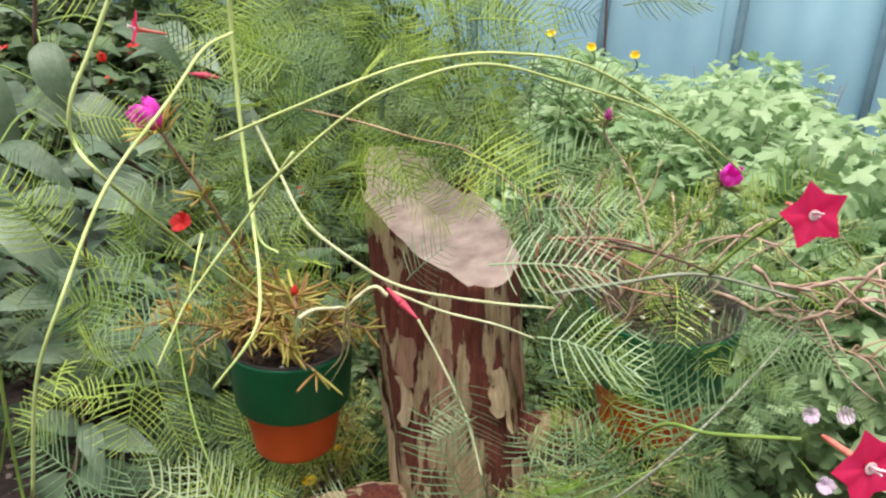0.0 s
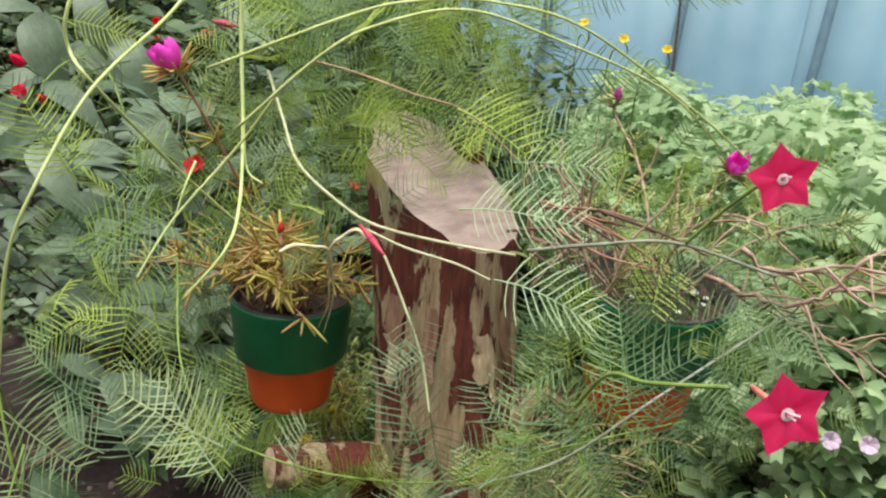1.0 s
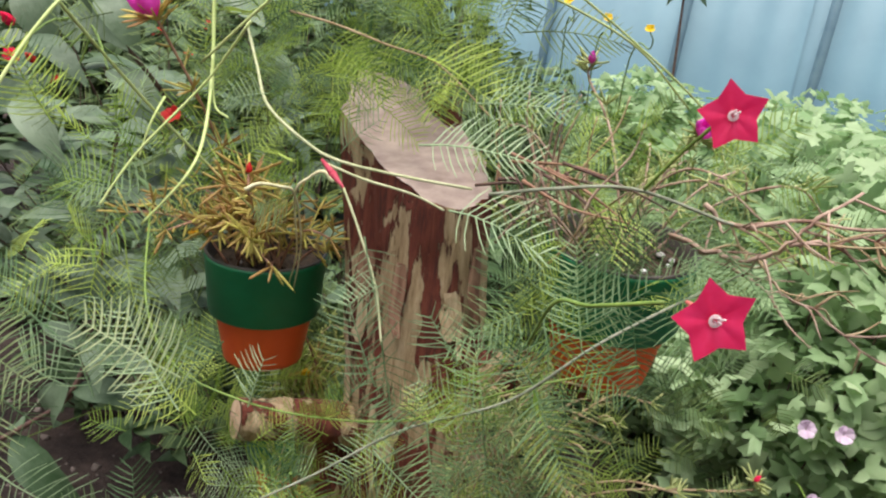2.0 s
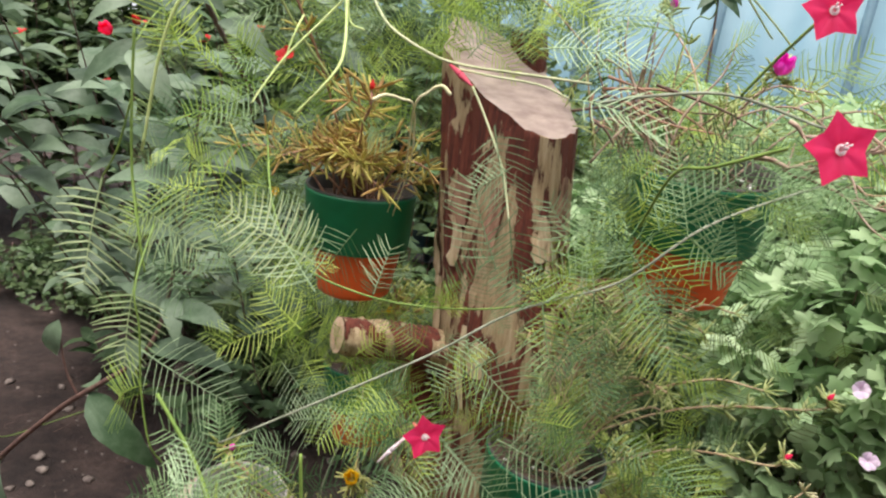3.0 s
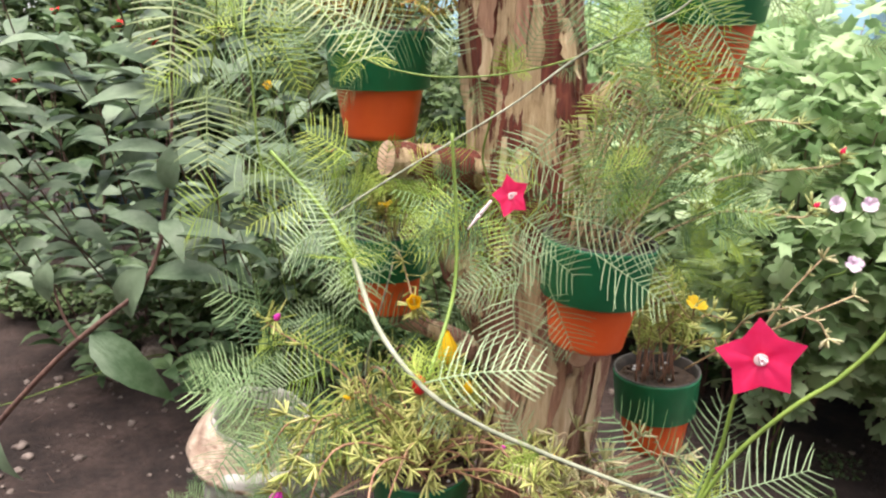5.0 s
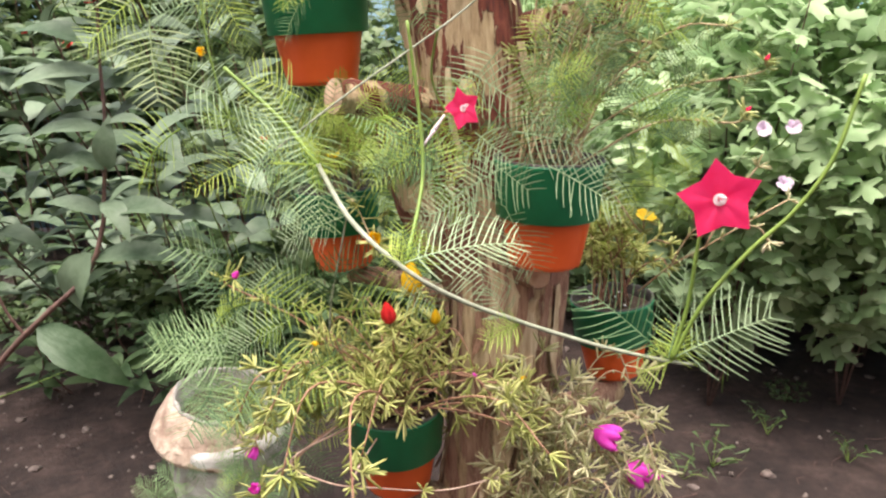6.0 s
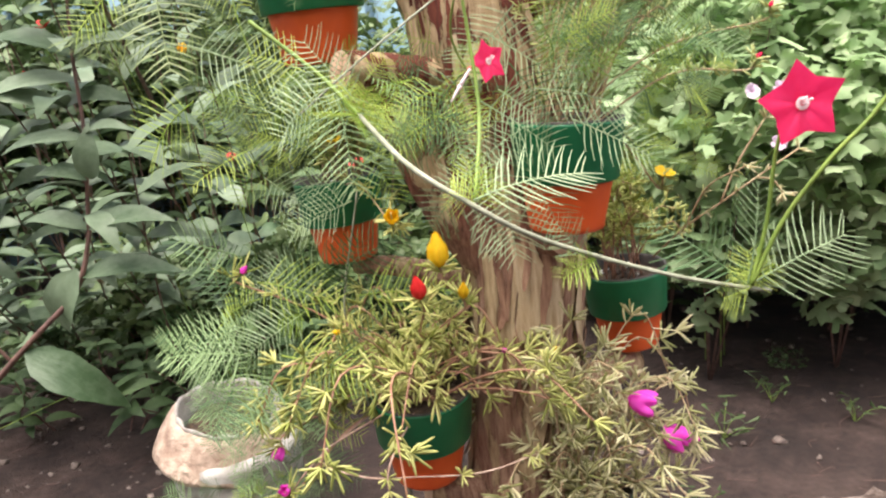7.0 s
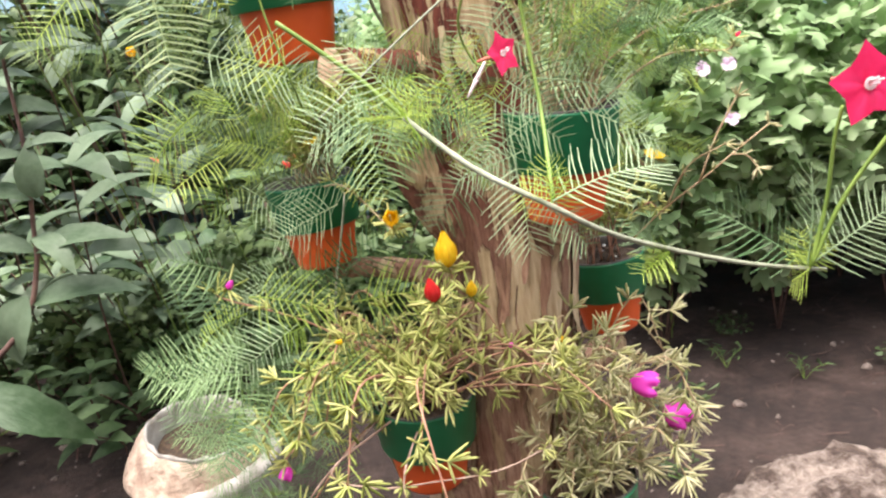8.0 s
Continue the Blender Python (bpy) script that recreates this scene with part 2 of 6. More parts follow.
CREAM_CLAY = plain_material("cream_clay", (0.30, 0.20, 0.15), (0.60, 0.47, 0.37), 0.95, 45, 0.9, None, 0, 0.012)
BLUE_SHEET = plain_material("pale_blue_sheet", (0.12, 0.235, 0.305), (0.185, 0.33, 0.405), 0.5, 1.6, 0.1)
BLUE_POST = plain_material("blue_grey_post", (0.12, 0.21, 0.28), (0.19, 0.30, 0.37), 0.6, 12, 0.2)
WEED_LIGHT = leaf_material("light_weed_leaf", (0.045, 0.085, 0.025), (0.14, 0.20, 0.075), through=0.3, per_island=True, scale=9)
FAR_GREEN = leaf_material("far_hedge_leaf", (0.03, 0.06, 0.02), (0.12, 0.18, 0.06), through=0.2, per_island=True, scale=4)


# ---- mesh helpers ----
class Mesh:
    """Vertices and faces gathered for one mesh object."""

    def __init__(self):
        self.v, self.f, self.n = [], [], 0

    def add(self, verts, faces):
        k = self.n
        self.v.extend(verts)
        self.n += len(verts)
        self.f.extend([tuple(i + k for i in f) for f in faces])

    def data(self, name, mat, smooth=True):
        me = bpy.data.meshes.new(name)
        me.from_pydata([tuple(p) for p in self.v], [], self.f)
        me.materials.append(mat)
        if smooth:
            me.polygons.foreach_set("use_smooth", [True] * len(me.polygons))
        me.update()
        return me


def part(name, mesh, mat, parent=None, label="", at=None, smooth=True):
    me = mesh if isinstance(mesh, bpy.types.Mesh) else mesh.data(name, mat, smooth)
    ob = new(name, me)
    if parent is not None:
        ob.parent = parent
    if at is not None:
        ob.matrix_basis = at
    return tagged(ob, label) if label else ob


def thing(name, label, category, at=None, group="", kind=""):
    ob = new(name)
    ob.empty_display_size = 0.02
    if at is not None:
        ob.matrix_basis = at
    return tagged(ob, label, category, group, kind)


def smooth_line(points, per=6):
    """Catmull-Rom points along control points."""
    p = [Vector(q) for q in points]
    p = [p[0] * 2 - p[1]] + p + [p[-1] * 2 - p[-2]]
    out = []
    for i in range(1, len(p) - 2):
        a, b, c, d = p[i - 1:i + 3]
        for k in range(per):
            t = k / per
            out.append(0.5 * (2 * b + (c - a) * t + (2 * a - 5 * b + 4 * c - d) * t * t + (3 * b - a - 3 * c + d) * t ** 3))
    out.append(p[-2])
    return out


def tube(mesh, line, r0, r1=None, sides=6, wobble=0.0, cap=True):
    """A tapered tube along a line."""
    r1 = r0 if r1 is None else r1
    line = [Vector(q) for q in line]
    n, verts, faces = len(line), [], []
    side = None
    for i, p in enumerate(line):
        d = (line[min(i + 1, n - 1)] - line[max(i - 1, 0)]).normalized()
        if side is None:
            side = d.orthogonal().normalized()
        side = (side - d * side.dot(d)).normalized()
        up = d.cross(side)
        r = r0 + (r1 - r0) * i / max(n - 1, 1)
        for k in range(sides):
            a = 2 * math.pi * k / sides
            rr = r * (1 + wobble * random.uniform(-1, 1))
            verts.append(p + side * (math.cos(a) * rr) + up * (math.sin(a) * rr))
    for i in range(n - 1):
        for k in range(sides):
            a, b = i * sides + k, i * sides + (k + 1) % sides
            faces.append((a, b, b + sides, a + sides))
    if cap:
        faces.append(tuple(reversed(range(sides))))
        faces.append(tuple(range((n - 1) * sides, n * sides)))
    mesh.add(verts, faces)


def ribbon(mesh, line, widths, flat, fold=0.0):
    """A leaf blade along a line; flat is the way across it, fold lifts its edges."""
    line = [Vector(q) for q in line]
    n, verts, faces = len(line), [], []
    for i, (p, w) in enumerate(zip(line, widths)):
        d = (line[min(i + 1, n - 1)] - line[max(i - 1, 0)]).normalized()
        s = Vector(flat)
        s = (s - d * s.dot(d)).normalized()
        up = s.cross(d) * (w * fold)
        verts += [p - s * w + up, p, p + s * w + up]
    for i in range(n - 1):
        a = 3 * i
        faces += [(a, a + 1, a + 4, a + 3), (a + 1, a + 2, a + 5, a + 4)]
    mesh.add(verts, faces)


def lathe(mesh, profile, sides=32):
    """A body turned round z from (radius, height) pairs."""
    verts, faces, n = [], [], len(profile)
    for r, z in profile:
        for k in range(sides):
            a = 2 * math.pi * k / sides
            verts.append(Vector((r * math.cos(a), r * math.sin(a), z)))
    for i in range(n - 1):
        for k in range(sides):
            a, b = i * sides + k, i * sides + (k + 1) % sides
            faces.append((a, b, b + sides, a + sides))
    mesh.add(verts, faces)


def rock(mesh, at, size, rng, flat=0.6, rough=0.25):
    bm = bmesh.new()
    bmesh.ops.create_icosphere(bm, subdivisions=2, radius=1)
    off = Vector((rng.uniform(0, 50), rng.uniform(0, 50), rng.uniform(0, 50)))
    sx, sy = rng.uniform(0.7, 1.2), rng.uniform(0.7, 1.2)
    turn = Matrix.Rotation(rng.uniform(0, 6.28), 3, "Z")
    vs = []
    for v in bm.verts:
        k = 1 + rough * noise.noise(v.co * 1.4 + off) * 1.6
        vs.append(Vector(at) + turn @ Vector((v.co.x * sx * k, v.co.y * sy * k, v.co.z * flat * k)) * size)
    mesh.add(vs, [tuple(v.index for v in f.verts) for f in bm.faces])
    bm.free()


def turn_to(at, along, face, scale=1.0):
    """A pose at a point with its y along one way and its z near another."""
    y = Vector(along).normalized()
    z = Vector(face)
    z = (z - y * z.dot(y))
    z = z.normalized() if z.length > 1e-5 else y.orthogonal().normalized()
    x = y.cross(z)
    m = Matrix((x, y, z)).transposed().to_4x4()
    return Matrix.Translation(at) @ m @ Matrix.Scale(scale, 4)


# ---- ground ----
ground = Mesh()
edge = [-60, -25, -10, -6, -4] + [-3 + 0.075 * i for i in range(81)] + [4, 6, 10, 25, 60]
deep = [-60, -25, -10, -5, -3, -2] + [-1.2 + 0.075 * i for i in range(70)] + [5, 6, 8, 12, 25, 60]
gv = []
for yy in deep:
    for xx in edge:
        lump = noise.noise(Vector((xx * 2.1, yy * 2.1, 3))) * 0.020 + noise.noise(Vector((xx * 9, yy * 9, 7))) * 0.008
        gv.append((xx, yy, lump if abs(xx) < 5 and abs(yy) < 6 else 0))
w = len(edge)
ground.add(gv, [(j * w + i, j * w + i + 1, j * w + w + i + 1, j * w + w + i) for j in range(len(deep) - 1) for i in range(w - 1)])
tagged(part("ground", ground, SOIL), "bare dark brown garden soil with crumbs and pebbles", "ground", kind="structure")


def ground_z(x, y):
    return noise.noise(Vector((x * 2.1, y * 2.1, 3))) * 0.020 + noise.noise(Vector((x * 9, y * 9, 7))) * 0.008


rng = random.Random(4)
pebbles = Mesh()
for i in range(380):
    px, py = rng.choice([(rng.uniform(-1.8, -0.35), rng.uniform(0.6, 2.0)), (rng.uniform(-1.3, -0.5), rng.uniform(0.9, 1.7)), (rng.uniform(0.2, 1.5), rng.uniform(0.6, 1.8))])
    s = rng.choice([0.003, 0.003, 0.004, 0.004, 0.005, 0.007, 0.012]) * rng.uniform(0.7, 1.2)
    rock(pebbles, (px, py, ground_z(px, py) + s * 0.2), s, rng, rng.uniform(0.4, 0.8), 0.5)
tagged(part("pebbles", pebbles, PEBBLE), "small pale pebbles and clods strewn on the soil", "pebbles", kind="stuff")
stone = Mesh()
sv = []
for j in range(29):
    for i in range(37):
        u, v = i / 36 * 2 - 1, j / 28 * 2 - 1
        edge_fall = max(0.0, 1 - (u * u + v * v * 0.9 + 0.25 * noise.noise(Vector((u * 2, v * 2, 1)))) ** 2)
        top = 0.045 * edge_fall ** 0.4 + 0.028 * noise.noise(Vector((u * 4, v * 4, 5))) + 0.020 * noise.noise(Vector((u * 13, v * 13, 2)))
        sv.append((0.575 + 0.30 * u + 0.03 * v, 0.59 + 0.195 * v, 0.6 * top * (1 if edge_fall > 0 else 0) - (0.03 if edge_fall <= 0 else 0.004)))
stone.add(sv, [(j * 37 + i, j * 37 + i + 1, j * 37 + i + 38, j * 37 + i + 37) for j in range(28) for i in range(36)])
tagged(part("flat_stone", stone, CRUMBLING), "flat weathered pale brown stone lying in the soil", "stone")

# loose stones between the plants
for sx, sy, sr in ((-1.20, 1.70, 0.062), (-1.12, 1.58, 0.055), (-1.29, 1.62, 0.04), (-0.93, 1.66, 0.045), (0.62, 0.66, 0.025), (0.50, 0.72, 0.018)):
    st_ = Mesh()
    rock(st_, (0, 0, 0), sr, rng, 0.55, 0.35)
    tagged(part("loose_stone", st_, CRUMBLING, at=pose(sx, sy, ground_z(sx, sy) + sr * 0.25)), "rounded pinkish brown stone lying on the soil", "stone", "loose stones")

# ---- fence behind the bed ----
fence = thing("sheet_fence", "pale blue corrugated sheet fence on blue-grey posts", "fence", pose(0, 0, 0))
FENCE_Y = 3.3
for i in range(7):
    x0 = -2.6 + i * 1.1
    sheet = Mesh()
    cols = 56
    vs = []
    for k in range(cols + 1):
        xx = x0 + 1.12 * k / cols
        dy = 0.004 * math.sin(k * 2 * math.pi / 8) + 0.008 * (i % 2)
        vs += [(xx, FENCE_Y + dy, 0.02), (xx, FENCE_Y + dy, 2.2), (xx, FENCE_Y + dy + 0.003, 2.2), (xx, FENCE_Y + dy + 0.003, 0.02)]
    fs = []
    for k in range(cols):
        a = 4 * k
        fs += [(a, a + 4, a + 5, a + 1), (a + 2, a + 6, a + 7, a + 3), (a + 1, a + 5, a + 6, a + 2)]
    sheet.add(vs, fs)
    part("sheet", sheet, BLUE_SHEET, fence)
for i in range(14):
    post = Mesh()
    xx = -2.6 + i * 0.56
    tube(post, [(xx, FENCE_Y - 0.03, 0), (xx + 0.03, FENCE_Y - 0.03, 1.1), (xx + 0.06, FENCE_Y - 0.03, 2.25)], 0.022, 0.018, 8)
    part("post", post, BLUE_POST, fence)

# unseen wall added behind the path, keeps low front light off the plants
back = Mesh()
bx = [(-5, -2.9), (5, -2.9), (5, -2.7), (-5, -2.7)]
back.add([(x, y, z) for z in (-0.05, 2.5) for x, y in bx], [(0, 3, 2, 1), (4, 5, 6, 7), (0, 1, 5, 4), (1, 2, 6, 5), (2, 3, 7, 6), (3, 0, 4, 7)])
tagged(part("wall_south", back, STONE, smooth=False), "plain weathered wall, unseen, added to block low front light", "wall", kind="structure")

# ---- trunk ----
AXIS = [(0.02, 0.50, -0.03), (0.03, 0.50, 0.25), (0.055, 0.51, 0.50), (0.06, 0.51, 0.62), (0.032, 0.51, 0.80), (0.012, 0.51, 0.95), (0.000, 0.51, 1.06), (-0.008, 0.51, 1.22)]
trunk = thing("tree_trunk", "dead tree trunk with peeling red and cream bark, sawn aslant", "tree trunk")
body = Mesh()
axis = smooth_line(AXIS, 12)
SIDES = 56


def trunk_radius(z, a):
    r = 0.068 + 0.016 * max(0, 0.12 - z) / 0.12 + 0.004 * math.sin(z * 11)
    c = Vector((math.cos(a) * 2.2, math.sin(a) * 2.2, z * 5))
    lift = noise.noise(Vector((math.cos(a) * 3.4, math.sin(a) * 3.4, z * 4.5)))
    return r * (1 + 0.09 * noise.noise(c) + 0.035 * noise.noise(c * 4)) + (0.0035 if lift > 0.05 else 0)


vs, fs = [], []
for i, c in enumerate(axis):
    for k in range(SIDES):
        a = 2 * math.pi * k / SIDES
        # the saw cut climbs to the back and to the left
        z = c.z
        for turn in range(4):
            cx = float(np.interp(z, [q.z for q in axis], [q.x for q in axis]))
            r = trunk_radius(z, a)
            p = Vector((cx + r * math.cos(a), 0.51 + r * math.sin(a), z))
            z = min(c.z, 1.069 - 0.62 * p.x + 0.34 * (p.y - 0.51))
        p.z = z
        vs.append(p)
for i in range(len(axis) - 1):
    for k in range(SIDES):
        a, b = i * SIDES + k, i * SIDES + (k + 1) % SIDES
        fs.append((a, b, b + SIDES, a + SIDES))
body.add(vs, fs)
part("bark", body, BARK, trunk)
cut = Mesh()
ring = vs[-SIDES:]
mid = sum(ring, Vector()) / SIDES
cut.add(ring + [mid], [(k, (k + 1) % SIDES, SIDES) for k in range(SIDES)])
part("sawn_face", cut, SAWN, trunk, "pinkish brown weathered saw cut", smooth=False)


def bark_flake(z, a, length, width, lift, mat, r):
    """A long peeling strip of bark lying on the trunk, its lower end curling away."""
    m, n = Mesh(), 7
    vs_, fs_ = [], []
    for i in range(n):
        t = i / (n - 1)
        zz = z - length * t
        cx = float(np.interp(zz, [q.z for q in axis], [q.x for q in axis]))
        half = width * (0.35 + 0.65 * math.sin(math.pi * min(1.0, 0.15 + 0.8 * t))) * r.uniform(0.75, 1.15)
        for k in (-1, 0, 1):
            aa = a + k * half / 0.068 + 0.04 * math.sin(t * 5 + z * 40)
            rr = trunk_radius(zz, aa) + 0.0025 + lift * t ** 3 + (0.0012 if k == 0 else 0.0)
            vs_.append(Vector((cx + rr * math.cos(aa), 0.51 + rr * math.sin(aa), zz)))
    for i in range(n - 1):
        for k in range(2):
            q = 3 * i + k
            fs_.append((q, q + 3, q + 4, q + 1))
    back_ = len(vs_)
    inner_ = [Vector((v.x, v.y + (0.0016 if v.y < 0.51 else -0.0016), v.z)) for v in vs_]
    m.add(vs_ + inner_, fs_ + [tuple(reversed([i + back_ for i in f])) for f in fs_])
    part("bark_flake", m, mat, trunk)


rk = random.Random(77)
for k in range(15):
    bark_flake(rk.uniform(0.80, 1.02), rk.uniform(-2.9, -0.25), rk.uniform(0.03, 0.10), rk.uniform(0.004, 0.011), rk.uniform(0.0, 0.006), FLAKE_CREAM if k % 4 else FLAKE_BROWN, rk)
for k in range(40):
    bark_flake(rk.uniform(0.20, 0.64), rk.uniform(-3.1, 0.0), rk.uniform(0.05, 0.14), rk.uniform(0.002, 0.007), rk.uniform(0.0, 0.010), FLAKE_BROWN if k % 3 else FLAKE_CREAM, rk)

# broad cream sheets left below the fork
for z, a, length, width in ((0.610, -1.62, 0.115, 0.017), (0.575, -1.20, 0.10, 0.013), (0.520, -1.95, 0.09, 0.012), (0.470, -1.45, 0.12, 0.012)):
    bark_flake(z, a, length, width, 0.004, FLAKE_CREAM, rk)


def branch(points, r0, r1, label=""):
    """A stump of a branch with its sawn end."""
    b = Mesh()
    line = smooth_line(points, 6)
    tube(b, line, r0, r1, 18, 0.10, cap=False)
    ob = part("branch_stub", b, BARK, trunk, label)
    end, d = line[-1], (line[-1] - line[-2]).normalized()
    s = d.orthogonal().normalized()
    u = d.cross(s)
    face = Mesh()
    pts = [end + (s * math.cos(6.283 * k / 18) + u * math.sin(6.283 * k / 18)) * r1 * 0.99 + d * 0.001 for k in range(18)]
    face.add(pts + [end + d * 0.002], [(k, (k + 1) % 18, 18) for k in range(18)])
    part("sawn_end", face, SAWN_PALE, ob, "pale sawn end grain", smooth=False)


branch([(0.03, 0.50, 0.56), (-0.015, 0.485, 0.64), (-0.05, 0.475, 0.72), (-0.055, 0.47, 0.79)], 0.030, 0.024)
branch([(0.01, 0.49, 0.786), (-0.06, 0.440, 0.800), (-0.107, 0.397, 0.811)], 0.022, 0.018)
branch([(0.05, 0.50, 0.85), (0.13, 0.500, 0.872), (0.192, 0.498, 0.878)], 0.024, 0.016)
branch([(0.05, 0.50, 0.57), (0.08, 0.455, 0.604), (0.095, 0.425, 0.610)], 0.024, 0.014)
branch([(0.03, 0.53, 0.53), (-0.08, 0.60, 0.550), (-0.155, 0.635, 0.553)], 0.016, 0.012)
branch([(0.06, 0.52, 0.34), (0.14, 0.59, 0.362), (0.212, 0.65, 0.367)], 0.024, 0.020)
branch([(0.02, 0.50, 0.27), (-0.04, 0.47, 0.302), (-0.082, 0.457, 0.312)], 0.024, 0.021)
branch([(0.0, 0.555, 1.00), (0.0, 0.572, 1.07), (-0.002, 0.572, 1.115)], 0.022, 0.018)
branch([(0.03, 0.50, 0.14), (0.07, 0.46, 0.150), (0.10, 0.44, 0.155)], 0.024, 0.021)


# ---- pots ----
def build_pot():
    pot = thing("flower_pot", "small plastic pot, green above and orange below", "flower pot", group="pots on the trunk")
    low = Mesh()
    lathe(low, [(0.0, 0.0), (0.037, 0.0), (0.040, 0.002), (0.0405, 0.006), (0.049, 0.056), (0.049, 0.060), (0.046, 0.060)], 40)
    part("lower_body", low, ORANGE_PLASTIC, pot, "orange plastic lower body")
    band = Mesh()
    lathe(band, [(0.049, 0.0545), (0.0545, 0.0545), (0.0555, 0.056), (0.0590, 0.110), (0.0600, 0.113), (0.0595, 0.1155), (0.0575, 0.1155)], 40)
    part("upper_band", band, GREEN_PLASTIC, pot, "dark green plastic upper band")
    rim = Mesh()
    lathe(rim, [(0.0590, 0.1152), (0.0595, 0.1175), (0.0575, 0.1180), (0.0560, 0.1165), (0.0535, 0.095)], 40)
    part("rim", rim, DARK_PLASTIC, pot, "dirty dark inner rim")
    soil = Mesh()
    r = random.Random(3)
    pts = [Vector((0, 0, 0.104))]
    for j in range(1, 7):
        for k in range(24):
            a = 6.283 * k / 24
            pts.append(Vector((0.0095 * j * math.cos(a), 0.0095 * j * math.sin(a), 0.102 + r.uniform(-0.003, 0.003))))
    fc = [(0, 1 + k, 1 + (k + 1) % 24) for k in range(24)]
    for j in range(5):
        for k in range(24):
            a, b = 1 + j * 24 + k, 1 + j * 24 + (k + 1) % 24
            fc.append((a, a + 24, b + 24, b))
    soil.add(pts, fc)
    for k in range(40):
        a, d = r.uniform(0, 6.28), r.uniform(0, 0.05)
        rock(soil, (d * math.cos(a), d * math.sin(a), 0.103), r.uniform(0.002, 0.004), r)
    part("soil", soil, POT_SOIL, pot, "dark crumbly potting soil")
    for k in range(7):
        grit = Mesh()
        a, d = r.uniform(0, 6.28), r.uniform(0.01, 0.05)
        rock(grit, (d * math.cos(a), d * math.sin(a), 0.106), r.uniform(0.0018, 0.0032), r)
        part("perlite_grain", grit, PERLITE, pot, "white perlite grain")
    return pot


# base place, lean about y, lean about x, scale
POTS = {
    "A": ((-0.142, 0.505, 0.820), 0, 2, 1.0),
    "B": ((0.192, 0.500, 0.895), -8, 2, 1.06),
    "D": ((0.100, 0.418, 0.627), -2, 3, 0.96),
    "E": ((-0.163, 0.632, 0.566), 2, 0, 0.95),
    "F": ((0.213, 0.655, 0.391), 3, 0, 0.97),
    "G": ((-0.080, 0.462, 0.336), 5, -5, 1.0),
    "H": ((0.100, 0.445, 0.176), -3, 0, 1.0),
}
first = build_pot()
POT_AT = {}
for k, (p, ly, lx, s) in POTS.items():
    m = pose(*p, lx, ly, 40 * len(POT_AT)) @ Matrix.Scale(s, 4)
    POT_AT[k] = m
    if k == "A":
        first.matrix_basis = m
    else:
        first.scale = (s, s, s)
        ob = copy_thing(first, pose(*p, lx, ly, 40 * len(POT_AT)))
        first.matrix_basis = POT_AT["A"]

# the whitewashed planter standing low beside the trunk
planter = thing("clay_planter", "squat cream clay planter with a chipped whitewashed rim on soil", "planter", pose(-0.413, 0.752, 0.0))
PT = Matrix.Translation((0, 0, 0.310)) @ pose(0, 0, 0, 7, 11, 0)


def worn(mesh, amount, grain):
    for v in mesh.v:
        v += Vector((noise.noise(v * grain), noise.noise(v * grain + Vector((7, 0, 0))), noise.noise(v * grain + Vector((0, 9, 0))))) * amount
    return mesh


collar = Mesh()
lathe(collar, [(0.080, -0.002), (0.088, -0.005), (0.096, -0.018), (0.106, -0.040), (0.116, -0.060), (0.118, -0.066), (0.113, -0.069), (0.098, -0.068)], 64)
part("collar", worn(collar, 0.004, 30), CREAM_CLAY, planter, "cream clay shoulder", at=PT)
pr = Mesh()
lathe(pr, [(0.081, -0.005), (0.0825, 0.0), (0.0815, 0.003), (0.0790, 0.003), (0.0770, -0.002), (0.074, -0.02), (0.066, -0.06)], 64)
part("rim", worn(pr, 0.006, 60), WHITE_CLAY, planter, "chipped whitewashed rim", at=PT)
pw = Mesh()
lathe(pw, [(0.0, 0.0), (0.078, 0.0), (0.084, 0.012), (0.096, 0.12), (0.104, 0.22), (0.109, 0.246), (0.105, 0.256), (0.090, 0.262)], 56)
part("outer_wall", worn(pw, 0.003, 30), WHITE_CLAY, planter, "whitewashed outside wall")
ps = Mesh()
pe = [Vector((0, 0, -0.034))]
for j in range(1, 9):
    for k in range(32):
        q = Vector((0.0084 * j * math.cos(0.19635 * k), 0.0084 * j * math.sin(0.19635 * k), 0))
        pe.append(q + Vector((0, 0, -0.034 + 0.010 * noise.noise(q * 40))))
ps.add(pe, [(0, 1 + k, 1 + (k + 1) % 32) for k in range(32)] + [(1 + j * 32 + k, 33 + j * 32 + k, 33 + j * 32 + (k + 1) % 32, 1 + j * 32 + (k + 1) % 32) for j in range(7) for k in range(32)])
part("earth", ps, POT_SOIL, planter, "dark earth", at=PT)


